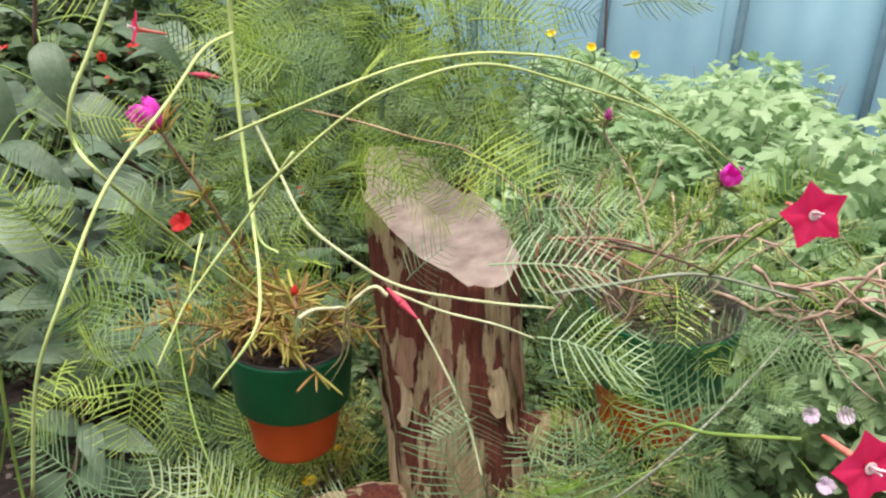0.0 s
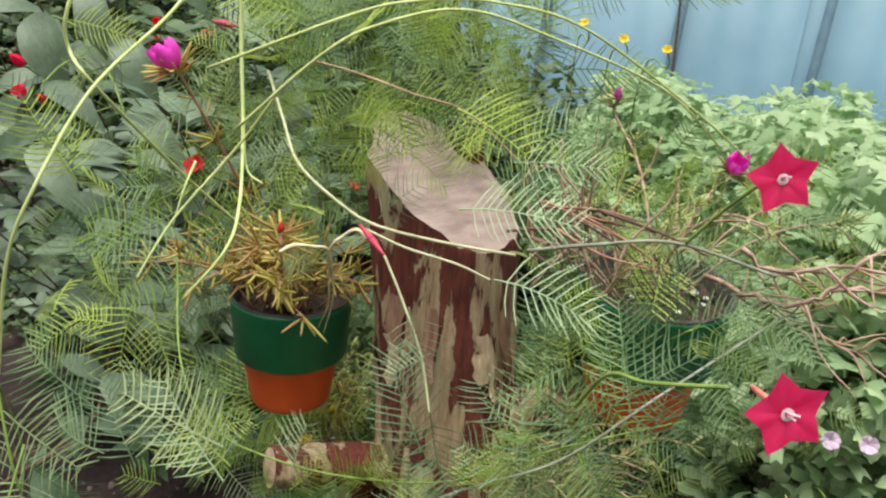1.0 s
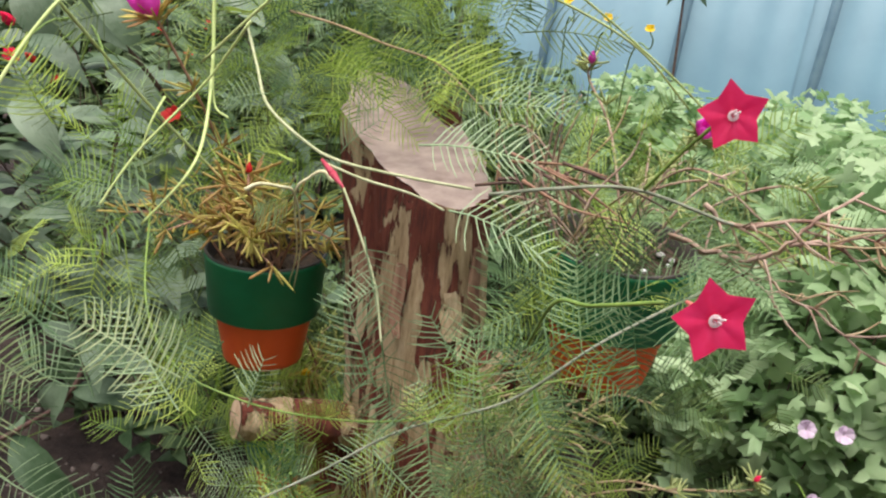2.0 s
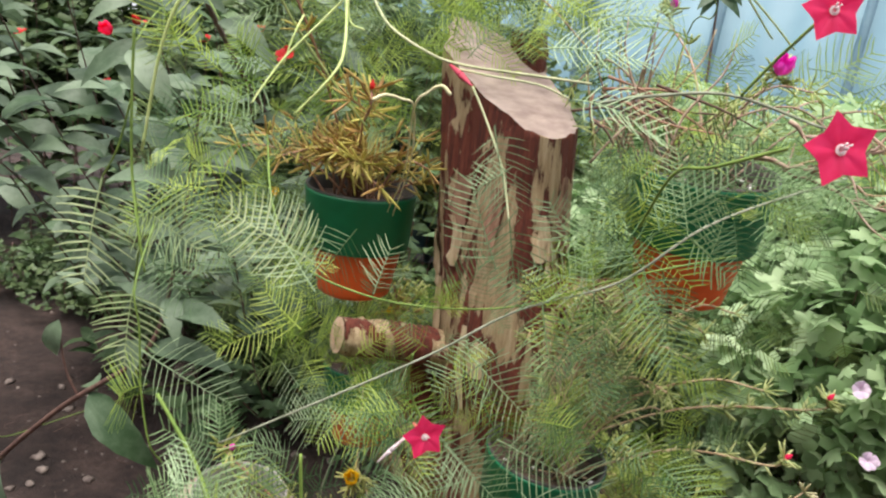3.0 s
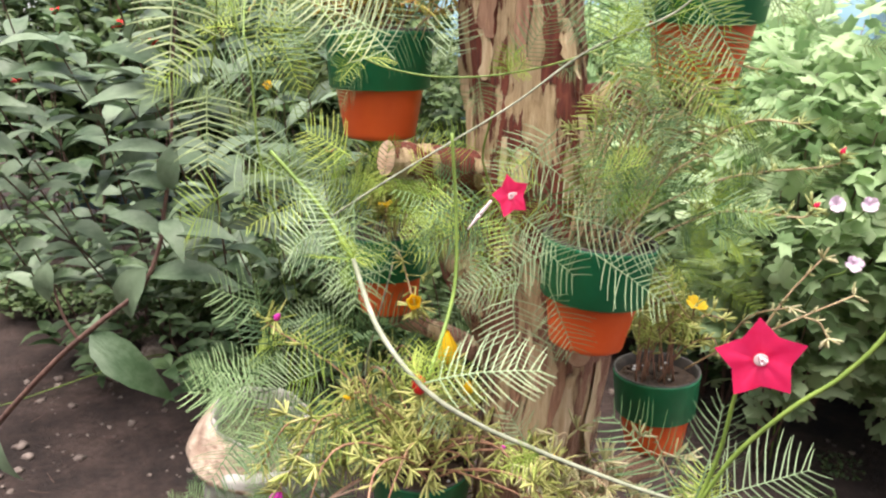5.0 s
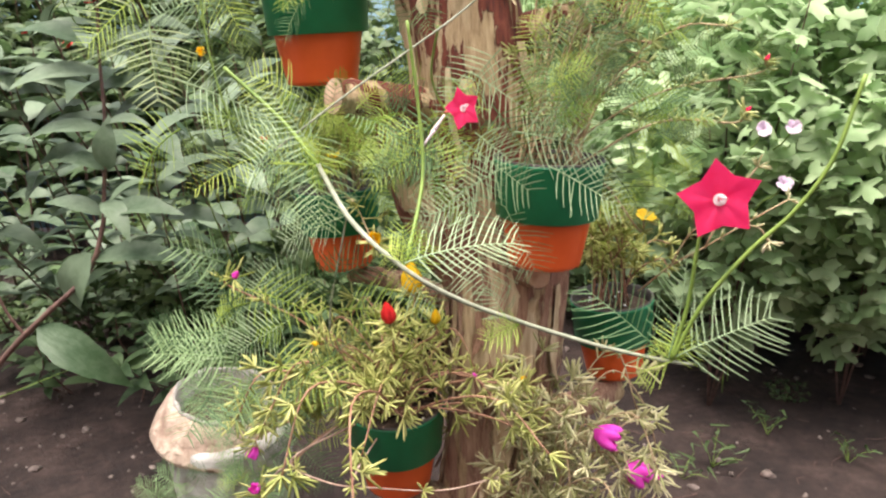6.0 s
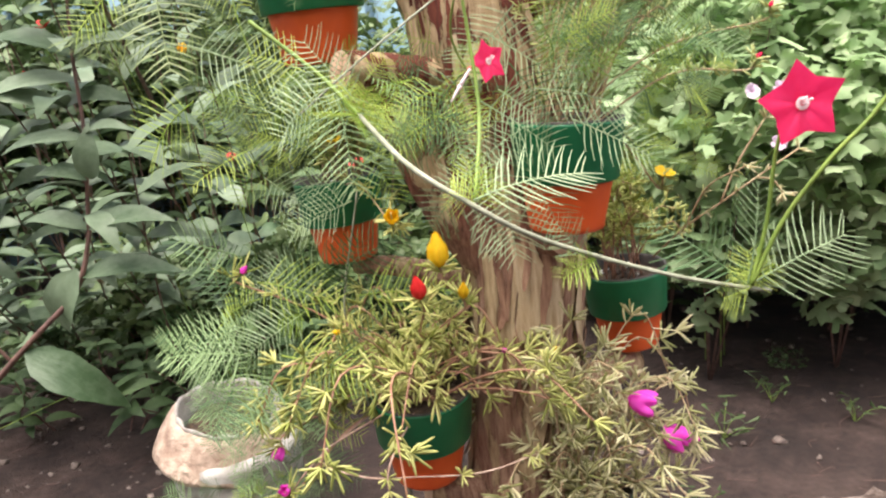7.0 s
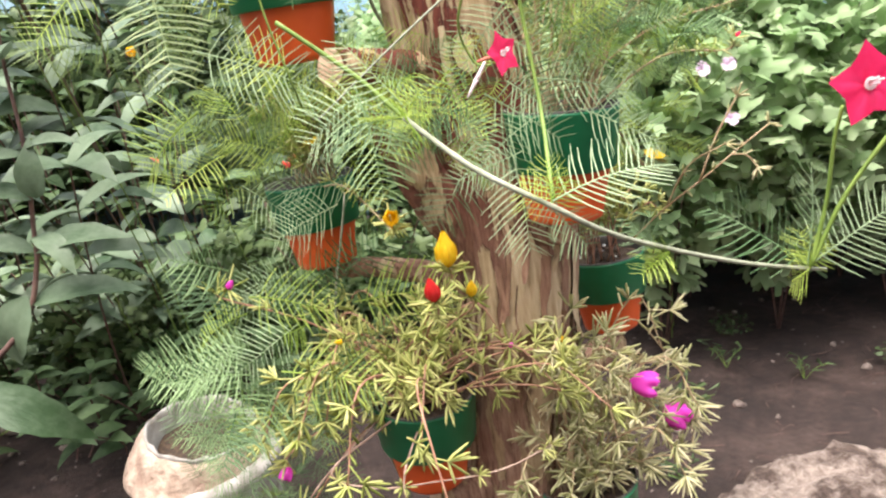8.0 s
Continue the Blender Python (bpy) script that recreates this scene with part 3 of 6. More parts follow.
# ---- leaves of the vine: a comb of thread-like leaflets on a midrib ----
def frond_mesh(length, pairs, spread, sag, seed, width=0.00050, curl=0.12, lean=80, flat=0.25):
    r = random.Random(seed)
    m = Mesh()
    rib = [Vector((0.0, length * t, -sag * length * t * t)) for t in [i / 8 for i in range(9)]]
    tube(m, rib[::2], 0.0007, 0.0003, 4, cap=False)
    for i in range(pairs):
        t = 0.10 + 0.90 * (i + 0.5) / pairs
        base = Vector((0, length * t, -sag * length * t * t))
        reach = spread * (0.38 + 0.66 * math.sin(math.pi * min(1, 0.18 + 0.80 * t)) ) * r.uniform(0.86, 1.08)
        for s in (-1, 1):
            a = radians(lean - 30 * t + r.uniform(-7, 7))
            d = Vector((s * math.sin(a), math.cos(a), r.uniform(-0.08, 0.12)))
            bend = Vector((0, 0.24, -curl)) * reach
            pts = [base + d * reach * q + bend * q * q * 0.6 for q in (0, 0.6, 1.0)]
            ribbon(m, pts, [width, width * 1.1, width * 0.5], (0, 0.6, flat * s), 0.5)
    return m


FRONDS = [frond_mesh(0.074, 12, 0.032, 0.15, 1), frond_mesh(0.060, 10, 0.031, 0.35, 2), frond_mesh(0.082, 14, 0.034, 0.30, 3),
          frond_mesh(0.048, 9, 0.027, 0.05, 4), frond_mesh(0.066, 11, 0.035, 0.50, 5), frond_mesh(0.038, 8, 0.021, 0.20, 6)]
FINE = [frond_mesh(0.074, 12, 0.033, 0.15, 1, 0.00042), frond_mesh(0.060, 10, 0.032, 0.35, 2, 0.00042), frond_mesh(0.082, 14, 0.035, 0.30, 3, 0.00042),
        frond_mesh(0.048, 9, 0.028, 0.05, 4, 0.00042), frond_mesh(0.066, 11, 0.036, 0.50, 5, 0.00042), frond_mesh(0.038, 8, 0.022, 0.20, 6, 0.00042)]
FROND_WARM = [f.data("vine_leaf", VINE) for f in FRONDS]
FROND_COOL = [f.data("vine_leaf", VINE_COOL_SHADED) for f in FRONDS]
FINE_WARM = [f.data("vine_leaf", VINE) for f in FINE]
FINE_PALE = [f.data("vine_leaf", VINE_PALE_LIT) for f in FINE]
COMB = [frond_mesh(0.076, 12, 0.033, 0.12, 61, 0.00060, 0.10, 96, 0.1).data("vine_leaf", VINE_STRAW_SHEEN), frond_mesh(0.066, 12, 0.033, 0.15, 62, 0.00060, 0.10, 92, 0.1).data("vine_leaf", VINE_STRAW_SHEEN)]


def leaf_at(parent, at, along, face, scale=1.0, which=None, cool=False, r=random):
    if which is None:
        bank = FROND_COOL if cool else FROND_WARM
    else:
        bank = FINE_PALE if cool else FINE_WARM
    i = r.randrange(len(bank)) if which is None else which
    return part("leaf", bank[i], None, parent, at=turn_to(at, along, face, scale))


def node_tuft(parent, at, r, count=5, scale=0.5):
    """Young leaves crowded at a node."""
    for k in range(count):
        a = Vector((r.uniform(-1, 1), r.uniform(-1, 1), r.uniform(-0.3, 1)))
        leaf_at(parent, at, a, Vector((r.uniform(-1, 1), -1, r.uniform(-0.5, 1))), scale * r.uniform(0.7, 1.2), r.choice([3, 5]), r=r)


def stem_part(parent, pts, r0, r1, mat, label=""):
    m = Mesh()
    tube(m, smooth_line(pts, 9), r0, r1, 7, 0.10)
    return part("stem", m, mat, parent, label)


def leaves_along(parent, pts, r, every, scale=1.0, cool=False, chance=1.0, both=True):
    """Leaves hung in turn along a stem."""
    line = smooth_line(pts, 8)
    run, last = 0.0, -every
    side = 1
    for a, b in zip(line, line[1:]):
        run += (b - a).length
        if run - last >= every:
            last = run
            if r.random() > chance or (b - Vector((0.027, 0.26, 0.825))).length < 0.08:
                continue
            d = (b - a).normalized()
            out = d.cross(Vector((0, -1, 0.2)))
            out = out.normalized() if out.length > 0.1 else Vector((1, 0, 0))
            for s in ((side, -side) if both and r.random() < 0.4 else (side,)):
                way = out * s * r.uniform(0.7, 1.1) + d * r.uniform(-0.2, 0.6) + Vector((r.uniform(-0.3, 0.3), r.uniform(-0.5, 0.2), r.uniform(-0.4, 0.3)))
                leaf_at(parent, b, way, Vector((r.uniform(-0.5, 0.5), -1, r.uniform(0.2, 1.2))), scale * r.uniform(0.75, 1.15), None, cool, r)
            side = -side


# ---- vine flowers and buds ----
def star_radius(k, n, tip=0.0195, valley=0.0124):
    """A five-pointed star with nearly straight edges."""
    a = abs(((k / n * 5 + 0.5) % 1) - 0.5) * 2 * math.pi / 5
    x2, y2 = valley * math.cos(math.pi / 5), valley * math.sin(math.pi / 5)
    return tip * y2 / (math.cos(a) * y2 - math.sin(a) * (x2 - tip))


def star_meshes():
    c = Mesh()
    pts, n = [Vector((0, 0, -0.003))], 60
    for ring, lift in ((0.30, -0.0002), (1.0, 0.0004)):
        for k in range(n):
            a = 6.283185 * k / n
            rr = star_radius(k, n) * ring
            pts.append(Vector((rr * math.sin(a), rr * math.cos(a), lift + 0.0006 * math.cos(5 * a + 1) * ring)))
    fc = [(0, 1 + (k + 1) % n, 1 + k) for k in range(n)]
    fc += [(1 + k, 1 + (k + 1) % n, 1 + n + (k + 1) % n, 1 + n + k) for k in range(n)]
    c.add(pts, fc)
    t = Mesh()
    lathe(t, [(0.0008, -0.030), (0.0013, -0.026), (0.0016, -0.015), (0.0022, -0.006), (0.0036, -0.0012)], 12)
    s = Mesh()
    for k in range(3):
        a = k * 2.0944
        tube(s, [(0.0006 * math.cos(a), 0.0006 * math.sin(a), -0.003), (0.0011 * math.cos(a), 0.0011 * math.sin(a) + 0.0012, 0.004), (0.0014 * math.cos(a), 0.0014 * math.sin(a) + 0.0022, 0.0075)], 0.0004, 0.0006, 5)
    e = Mesh()
    lathe(e, [(0.0030, 0.0004), (0.0018, 0.0007), (0.0010, 0.0002)], 12)
    return c.data("flower", CRIMSON), t.data("flower_tube", petal_tube), s.data("stamen_column", PALE), e.data("flower_eye", PALE)


petal_tube = petal_material("flower_tube", (0.70, 0.12, 0.12), (0.80, 0.32, 0.22), 0.2)
STAR, STAR_TUBE, STAR_STAMENS, STAR_EYE = star_meshes()


def star_flower(parent, at, face, up, scale=1.0):
    f = part("flower", STAR, None, parent, "crimson five-pointed star flower", at=turn_to(at, up, face, scale))
    part("flower_tube", STAR_TUBE, None, f)
    part("stamen_column", STAR_STAMENS, None, f, "white stamens")
    part("flower_eye", STAR_EYE, None, f)


def red_bud(parent, a, b, mat=None, fat=0.0022):
    m = Mesh()
    line = smooth_line([a, (Vector(a) + Vector(b)) / 2, b], 5)
    half = len(line) // 2 + 1
    tube(m, line[:half], 0.0010, fat, 8)
    tube(m, line[half - 1:], fat, 0.0006, 8)
    part("flower_bud", m, mat or ROSE, parent, "rolled rose-red flower bud")


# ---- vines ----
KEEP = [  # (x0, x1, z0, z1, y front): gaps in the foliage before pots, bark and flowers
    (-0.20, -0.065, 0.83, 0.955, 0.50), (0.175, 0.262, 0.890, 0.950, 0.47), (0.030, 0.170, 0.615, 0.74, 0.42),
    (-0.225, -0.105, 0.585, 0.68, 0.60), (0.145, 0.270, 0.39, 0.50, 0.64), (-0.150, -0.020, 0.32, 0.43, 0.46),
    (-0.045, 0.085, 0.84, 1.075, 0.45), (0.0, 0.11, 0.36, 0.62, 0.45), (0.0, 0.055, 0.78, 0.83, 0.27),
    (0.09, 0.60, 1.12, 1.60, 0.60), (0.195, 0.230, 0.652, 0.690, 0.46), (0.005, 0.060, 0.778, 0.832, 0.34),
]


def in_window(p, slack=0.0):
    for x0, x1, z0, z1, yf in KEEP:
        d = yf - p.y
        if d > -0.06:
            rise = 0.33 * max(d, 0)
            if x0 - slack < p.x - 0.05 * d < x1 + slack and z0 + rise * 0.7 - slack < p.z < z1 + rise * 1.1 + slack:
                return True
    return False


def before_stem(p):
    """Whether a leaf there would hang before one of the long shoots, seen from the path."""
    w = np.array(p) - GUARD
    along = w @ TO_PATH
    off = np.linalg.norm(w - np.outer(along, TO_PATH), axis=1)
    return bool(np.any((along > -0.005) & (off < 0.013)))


def cloud(parent, centre, radii, count, r, cool=0.3, scale=1.0, slack=0.015, name="leaf"):
    c = Vector(centre)
    made = tries = 0
    count = int(count * 0.6)
    while made < count and tries < count * 6:
        tries += 1
        d = Vector((r.gauss(0, 0.5), r.gauss(0, 0.5), r.gauss(0, 0.5)))
        if d.length > 1.15:
            continue
        p = c + Vector((d.x * radii[0], d.y * radii[1], d.z * radii[2]))
        way = Vector((d.x + r.uniform(-0.8, 0.8), d.y * 0.5 + r.uniform(-0.8, 0.4), d.z * 0.6 + r.uniform(-0.7, 0.6)))
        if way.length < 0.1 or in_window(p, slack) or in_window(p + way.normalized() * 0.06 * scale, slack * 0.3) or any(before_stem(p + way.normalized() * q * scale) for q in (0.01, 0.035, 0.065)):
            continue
        leaf_at(parent, p, way, Vector((r.uniform(-0.7, 0.7), -1, r.uniform(-0.1, 1.4))), scale * r.uniform(0.75, 1.15), None, r.random() < cool, r)
        if r.random() < 0.06:
            node_tuft(parent, p, r, 4, 0.5)
        made += 1


rv = random.Random(21)
vine_a = thing("cypress_vine", "feathery cypress vine with pale yellow-green shoots over the trunk's top", "vine")
S1 = [(-0.105, 0.30, 1.166), (-0.018, 0.31, 1.205), (0.019, 0.32, 1.217), (0.062, 0.34, 1.221), (0.116, 0.38, 1.21), (0.196, 0.45, 1.16), (0.241, 0.49, 1.126)]
S2 = [(-0.086, 0.30, 1.13), (-0.029, 0.30, 1.182), (0.002, 0.31, 1.202), (0.047, 0.33, 1.215), (0.096, 0.36, 1.204), (0.171, 0.42, 1.175), (0.221, 0.48, 1.132)]
S3 = [(-0.119, 0.36, 1.265), (-0.118, 0.36, 1.224), (-0.111, 0.35, 1.168), (-0.098, 0.33, 1.12), (-0.077, 0.29, 1.083), (-0.069, 0.26, 1.064), (-0.089, 0.245, 1.033)]
S4 = [(-0.104, 0.33, 1.226), (-0.108, 0.30, 1.218), (-0.115, 0.27, 1.193), (-0.124, 0.22, 1.157), (-0.127, 0.18, 1.112), (-0.139, 0.17, 1.072), (-0.152, 0.17, 1.005)]
S5 = [(-0.128, 0.25, 1.25), (-0.138, 0.24, 1.22), (-0.145, 0.23, 1.196), (-0.146, 0.23, 1.176), (-0.13, 0.23, 1.157), (-0.129, 0.30, 1.099), (-0.116, 0.34, 1.06), (-0.091, 0.38, 1.014)]
S6 = [(-0.064, 0.32, 1.158), (-0.095, 0.32, 1.116), (-0.122, 0.29, 1.071), (-0.128, 0.27, 1.049), (-0.132, 0.26, 1.034)]
S7 = [(-0.150, 0.46, 1.15), (-0.110, 0.41, 1.122), (-0.071, 0.36, 1.10), (-0.024, 0.33, 1.084), (0.01, 0.31, 1.08), (0.057, 0.30, 1.08), (0.101, 0.30, 1.08)]
S8 = [(0.0, 0.31, 1.077), (0.035, 0.29, 1.076), (0.07, 0.28, 1.075), (0.091, 0.28, 1.069)]
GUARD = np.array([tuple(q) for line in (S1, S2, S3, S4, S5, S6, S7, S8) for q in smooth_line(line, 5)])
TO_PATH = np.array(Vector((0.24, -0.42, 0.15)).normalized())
for s, a, b in ((S1, 0.0010, 0.0008), (S2, 0.0010, 0.0008), (S3, 0.0017, 0.0008), (S4, 0.0011, 0.0009), (S5, 0.0012, 0.0009), (S6, 0.0010, 0.0007)):
    stem_part(vine_a, s, a, b, STEM_YOUNG, "pale yellow-green shoot")
stem_part(vine_a, [(-0.098, 0.33, 1.132), (-0.089, 0.32, 1.101), (-0.072, 0.31, 1.095)], 0.0009, 0.0007, STEM_YOUNG)
stem_part(vine_a, [(-0.128, 0.32, 1.10), (-0.124, 0.30, 1.085), (-0.126, 0.29, 1.062)], 0.0009, 0.0006, STEM_YOUNG)
stem_part(vine_a, S7, 0.0013, 0.0009, STEM_PALE)
stem_part(vine_a, S8, 0.0009, 0.0007, STEM_PALE)
red_bud(vine_a, (-0.002, 0.309, 1.079), (0.021, 0.294, 1.067), None, 0.0026)
stem_part(vine_a, [(0.021, 0.294, 1.067), (0.038, 0.284, 1.044), (0.056, 0.273, 1.015), (0.068, 0.26, 0.985)], 0.0009, 0.0007, STEM_PALE)
for at, way, face, sc, i in (
    ((0.060, 0.315, 1.098), (1, -0.1, 0.25), (0.1, -0.6, 1), 1.2, 2), ((0.093, 0.282, 1.069), (1, -0.15, 0.12), (0.1, -0.5, 1), 1.15, 4),
    ((-0.071, 0.36, 1.108), (-0.9, -0.3, -0.1), (0, -1, 0.6), 0.8, 1), ((-0.071, 0.36, 1.108), (0.7, -0.3, 0.4), (0, -1, 0.6), 0.8, 3),
    ((0.085, 0.35, 1.125), (1, -0.1, 0.2), (0, -0.6, 1), 1.1, 0), ((0.01, 0.31, 1.085), (0.5, -0.3, 0.7), (-0.4, -1, 0.3), 0.8, 1),
    ((0.045, 0.275, 1.045), (0.3, -0.2, -0.9), (-0.2, -1, 0.2), 1.05, 0), ((-0.02, 0.32, 1.10), (-0.2, -0.2, 0.9), (0.2, -1, 0.2), 0.8, 3),
    ((0.068, 0.26, 0.987), (0.25, -0.1, -1), (0, -1, 0.2), 1.15, 0), ((0.062, 0.27, 1.02), (-0.7, 0, -0.6), (0, -1, 0.4), 0.9, 3)):
    leaf_at(vine_a, at, way, face, sc * 0.72, i, True, rv)
for at, way in (((-0.02, 0.45, 1.13), (0.7, -0.2, 0.3)), ((-0.045, 0.44, 1.12), (0.8, -0.2, -0.25)), ((0.0, 0.46, 1.15), (0.6, -0.2, -0.4)), ((0.10, 0.42, 1.09), (-0.9, -0.1, 0.25)), ((0.07, 0.46, 1.13), (-0.6, -0.3, -0.2))):
    leaf_at(vine_a, at, way, (0, -1, 0.7), 0.8, None, True, rv)
# warm fronds drooping over the upper edge of the saw cut
rq = random.Random(91)
for at, way in (((-0.065, 0.44, 1.150), (0.8, -0.2, -0.35)), ((-0.060, 0.43, 1.120), (0.9, -0.1, 0.1)), ((-0.030, 0.43, 1.155), (0.4, -0.3, -0.8)), ((-0.010, 0.44, 1.150), (0.8, -0.2, -0.5)), ((-0.055, 0.42, 1.100), (0.8, -0.1, -0.3)), ((0.030, 0.44, 1.140), (0.2, -0.3, -0.8)), ((-0.075, 0.43, 1.085), (0.9, -0.2, 0.25))):
    leaf_at(vine_a, at, way, (0.1, -1, 0.6), 0.75, None, False, rq)
stem_part(vine_a, [(-0.10, 0.44, 1.165), (-0.055, 0.43, 1.160), (-0.010, 0.43, 1.150), (0.030, 0.44, 1.140), (0.075, 0.45, 1.105)], 0.0010, 0.0007, STEM_DRY, "dry straw-brown tendril")
for s in (S5,):
    leaves_along(vine_a, s, rv, 0.06, 0.55, chance=0.35)
star_flower(vine_a, (-0.240, 0.45, 1.218), (-0.8, -0.6, -0.2), (0.2, 0, 1), 0.8)
stem_part(vine_a, [(-0.228, 0.465, 1.229), (-0.20, 0.47, 1.225), (-0.15, 0.46, 1.20)], 0.0009, 0.0009, STEM_GREEN)
red_bud(vine_a, (-0.172, 0.45, 1.184), (-0.197, 0.45, 1.186), None, 0.003)
stem_part(vine_a, [(-0.172, 0.45, 1.184), (-0.15, 0.455, 1.175), (-0.12, 0.46, 1.15)], 0.0009, 0.0009, STEM_GREEN)
cloud(vine_a, (-0.09, 0.49, 1.12), (0.16, 0.09, 0.16), 230, rv, 0.35, 0.8)

vine_b = thing("cypress_vine", "feathery cypress vine climbing behind the sawn trunk top", "vine")
stem_part(vine_b, [(0.02, 0.60, 0.0), (0.10, 0.60, 0.5), (-0.06, 0.585, 0.9), (0.0, 0.60, 1.15), (-0.03, 0.52, 1.32)], 0.003, 0.0015, STEM_OLD)
cloud(vine_b, (-0.05, 0.54, 1.25), (0.16, 0.10, 0.11), 200, rv, 0.35, 0.8)
cloud(vine_b, (0.19, 0.52, 1.06), (0.15, 0.14, 0.08), 80, rv, 0.55, 0.8)

vine_c = thing("cypress_vine", "feathery cypress vine with crimson star flowers hanging past the pots", "vine")
S10 = [(0.10, 0.36, 1.065), (0.144, 0.36, 1.077), (0.194, 0.37, 1.084), (0.26, 0.38, 1.07)]
S11 = [(0.30, 0.46, 1.03), (0.200, 0.32, 1.0), (0.145, 0.30, 0.949), (0.08, 0.28, 0.918), (0.023, 0.26, 0.875), (-0.058, 0.23, 0.823), (-0.118, 0.22, 0.782)]
S12 = [(-0.20, 0.40, 0.99), (-0.143, 0.32, 0.945), (-0.104, 0.30, 0.909), (-0.046, 0.30, 0.895), (0.018, 0.30, 0.899), (0.08, 0.30, 0.916), (0.144, 0.32, 0.946), (0.22, 0.34, 0.975)]
stem_part(vine_c, S10, 0.0014, 0.0011, STEM_OLD)
stem_part(vine_c, S11, 0.0010, 0.0008, STEM_OLD)
stem_part(vine_c, S12, 0.0009, 0.0007, STEM_GREEN)
leaves_along(vine_c, S11, rv, 0.035, 0.85, True, 0.8)
leaves_along(vine_c, S12, rv, 0.028, 0.6, True, 0.9)
for at in ((-0.104, 0.30, 0.909), (0.018, 0.30, 0.899), (0.10, 0.285, 0.925)):
    node_tuft(vine_c, at, rv, 5, 0.55)
for at, way, face, sc, i in (
    ((0.158, 0.29, 0.985), (0.55, -0.15, 0.8), (-0.6, -1, 0.5), 1.25, 2), ((0.06, 0.28, 0.945), (-0.45, 0.0, 0.9), (0, -1, 0.2), 1.2, 0),
    ((-0.03, 0.28, 0.905), (0.2, 0.0, 0.9), (-0.2, -1, 0.3), 1.1, 3), ((0.13, 0.29, 0.94), (-0.9, -0.2, 0.35), (0, -1, 0.6), 1.0, 1),
    ((0.11, 0.29, 0.97), (-0.6, -0.1, 0.8), (0, -1, 0.3), 1.0, 3)):
    leaf_at(vine_c, at, way, face, sc * 0.75, i, True, rv)
star_flower(vine_c, (0.238, 0.188, 1.069), (0.35, -1, 0.15), (-0.35, 0, 1), 1.0)
stem_part(vine_c, [(0.218, 0.213, 1.064), (0.185, 0.24, 1.045), (0.165, 0.26, 1.035), (0.150, 0.30, 0.99)], 0.0011, 0.0010, STEM_GREEN)
star_flower(vine_c, (0.238, 0.316, 1.144), (0.15, -1, 0.25), (-0.30, 0, 1), 1.05)
stem_part(vine_c, [(0.233, 0.342, 1.137), (0.215, 0.36, 1.11), (0.20, 0.37, 1.085)], 0.0012, 0.0012, STEM_GREEN)
star_flower(vine_c, (0.027, 0.273, 0.804), (0.55, -0.85, 0.5), (-0.25, 0, 1), 0.95)
stem_part(vine_c, [(0.022, 0.30, 0.795), (0.01, 0.31, 0.80), (0.00, 0.30, 0.83), (0.01, 0.27, 0.87)], 0.0010, 0.0010, STEM_GREEN)
red_bud(vine_c, (0.012, 0.27, 0.800), (-0.006, 0.265, 0.776), PALE, 0.0018)
for at, way, face, sc, i in (
    ((0.005, 0.31, 0.795), (-0.6, 0.1, -0.5), (0, -1, 0.5), 1.0, 4), ((0.035, 0.31, 0.78), (0.6, 0.0, -0.5), (0, -1, 0.5), 0.95, 3),
    ((0.03, 0.30, 0.72), (0.1, -0.1, -1), (0, -1, 0.3), 1.2, 2), ((0.04, 0.31, 0.72), (-0.9, -0.1, -0.2), (0, -1, 0.4), 0.9, 0),
    ((0.10, 0.33, 0.745), (0.6, -0.2, -0.3), (0, -1, 0.8), 1.1, 0), ((0.06, 0.33, 0.745), (-0.5, -0.2, -0.2), (0, -1, 0.8), 1.0, 2),
    ((0.02, 0.34, 0.77), (0.7, -0.1, -0.5), (0, -1, 0.5), 1.2, 0), ((0.05, 0.36, 0.80), (0.5, -0.1, -0.7), (0, -1, 0.4), 1.2, 2), ((0.02, 0.37, 0.76), (0.1, -0.1, -1), (0, -1, 0.2), 1.2, 4),
    ((0.07, 0.35, 0.775), (0.9, -0.1, -0.15), (0, -1, 0.6), 1.25, 2), ((0.06, 0.37, 0.70), (0.4, -0.1, -0.9), (0, -1, 0.3), 1.1, 0), ((0.0, 0.37, 0.70), (-0.5, -0.1, -0.6), (0, -1, 0.3), 1.1, 1),
    ((0.03, 0.38, 0.83), (0.6, -0.1, -0.4), (0, -1, 0.4), 1.2, 0), ((0.06, 0.37, 0.85), (-0.5, -0.1, -0.5), (0, -1, 0.4), 1.1, 2)):
    leaf_at(vine_c, at, way, face, sc * 0.9, i, True, rv)
cloud(vine_c, (0.14, 0.40, 0.93), (0.14, 0.10, 0.08), 80, rv, 0.6, 0.8)
cloud(vine_c, (0.02, 0.36, 0.77), (0.10, 0.07, 0.06), 60, rv, 0.4, 0.75)

cloud(vine_c, (0.208, 0.55, 0.686), (0.09, 0.06, 0.08), 46, rv, 0.1, 0.7)
cloud(vine_c, (0.12, 0.35, 0.78), (0.12, 0.05, 0.05), 46, rv, 0.7, 0.75)
cloud(vine_c, (0.19, 0.40, 1.00), (0.10, 0.06, 0.05), 24, rv, 0.8, 0.75)

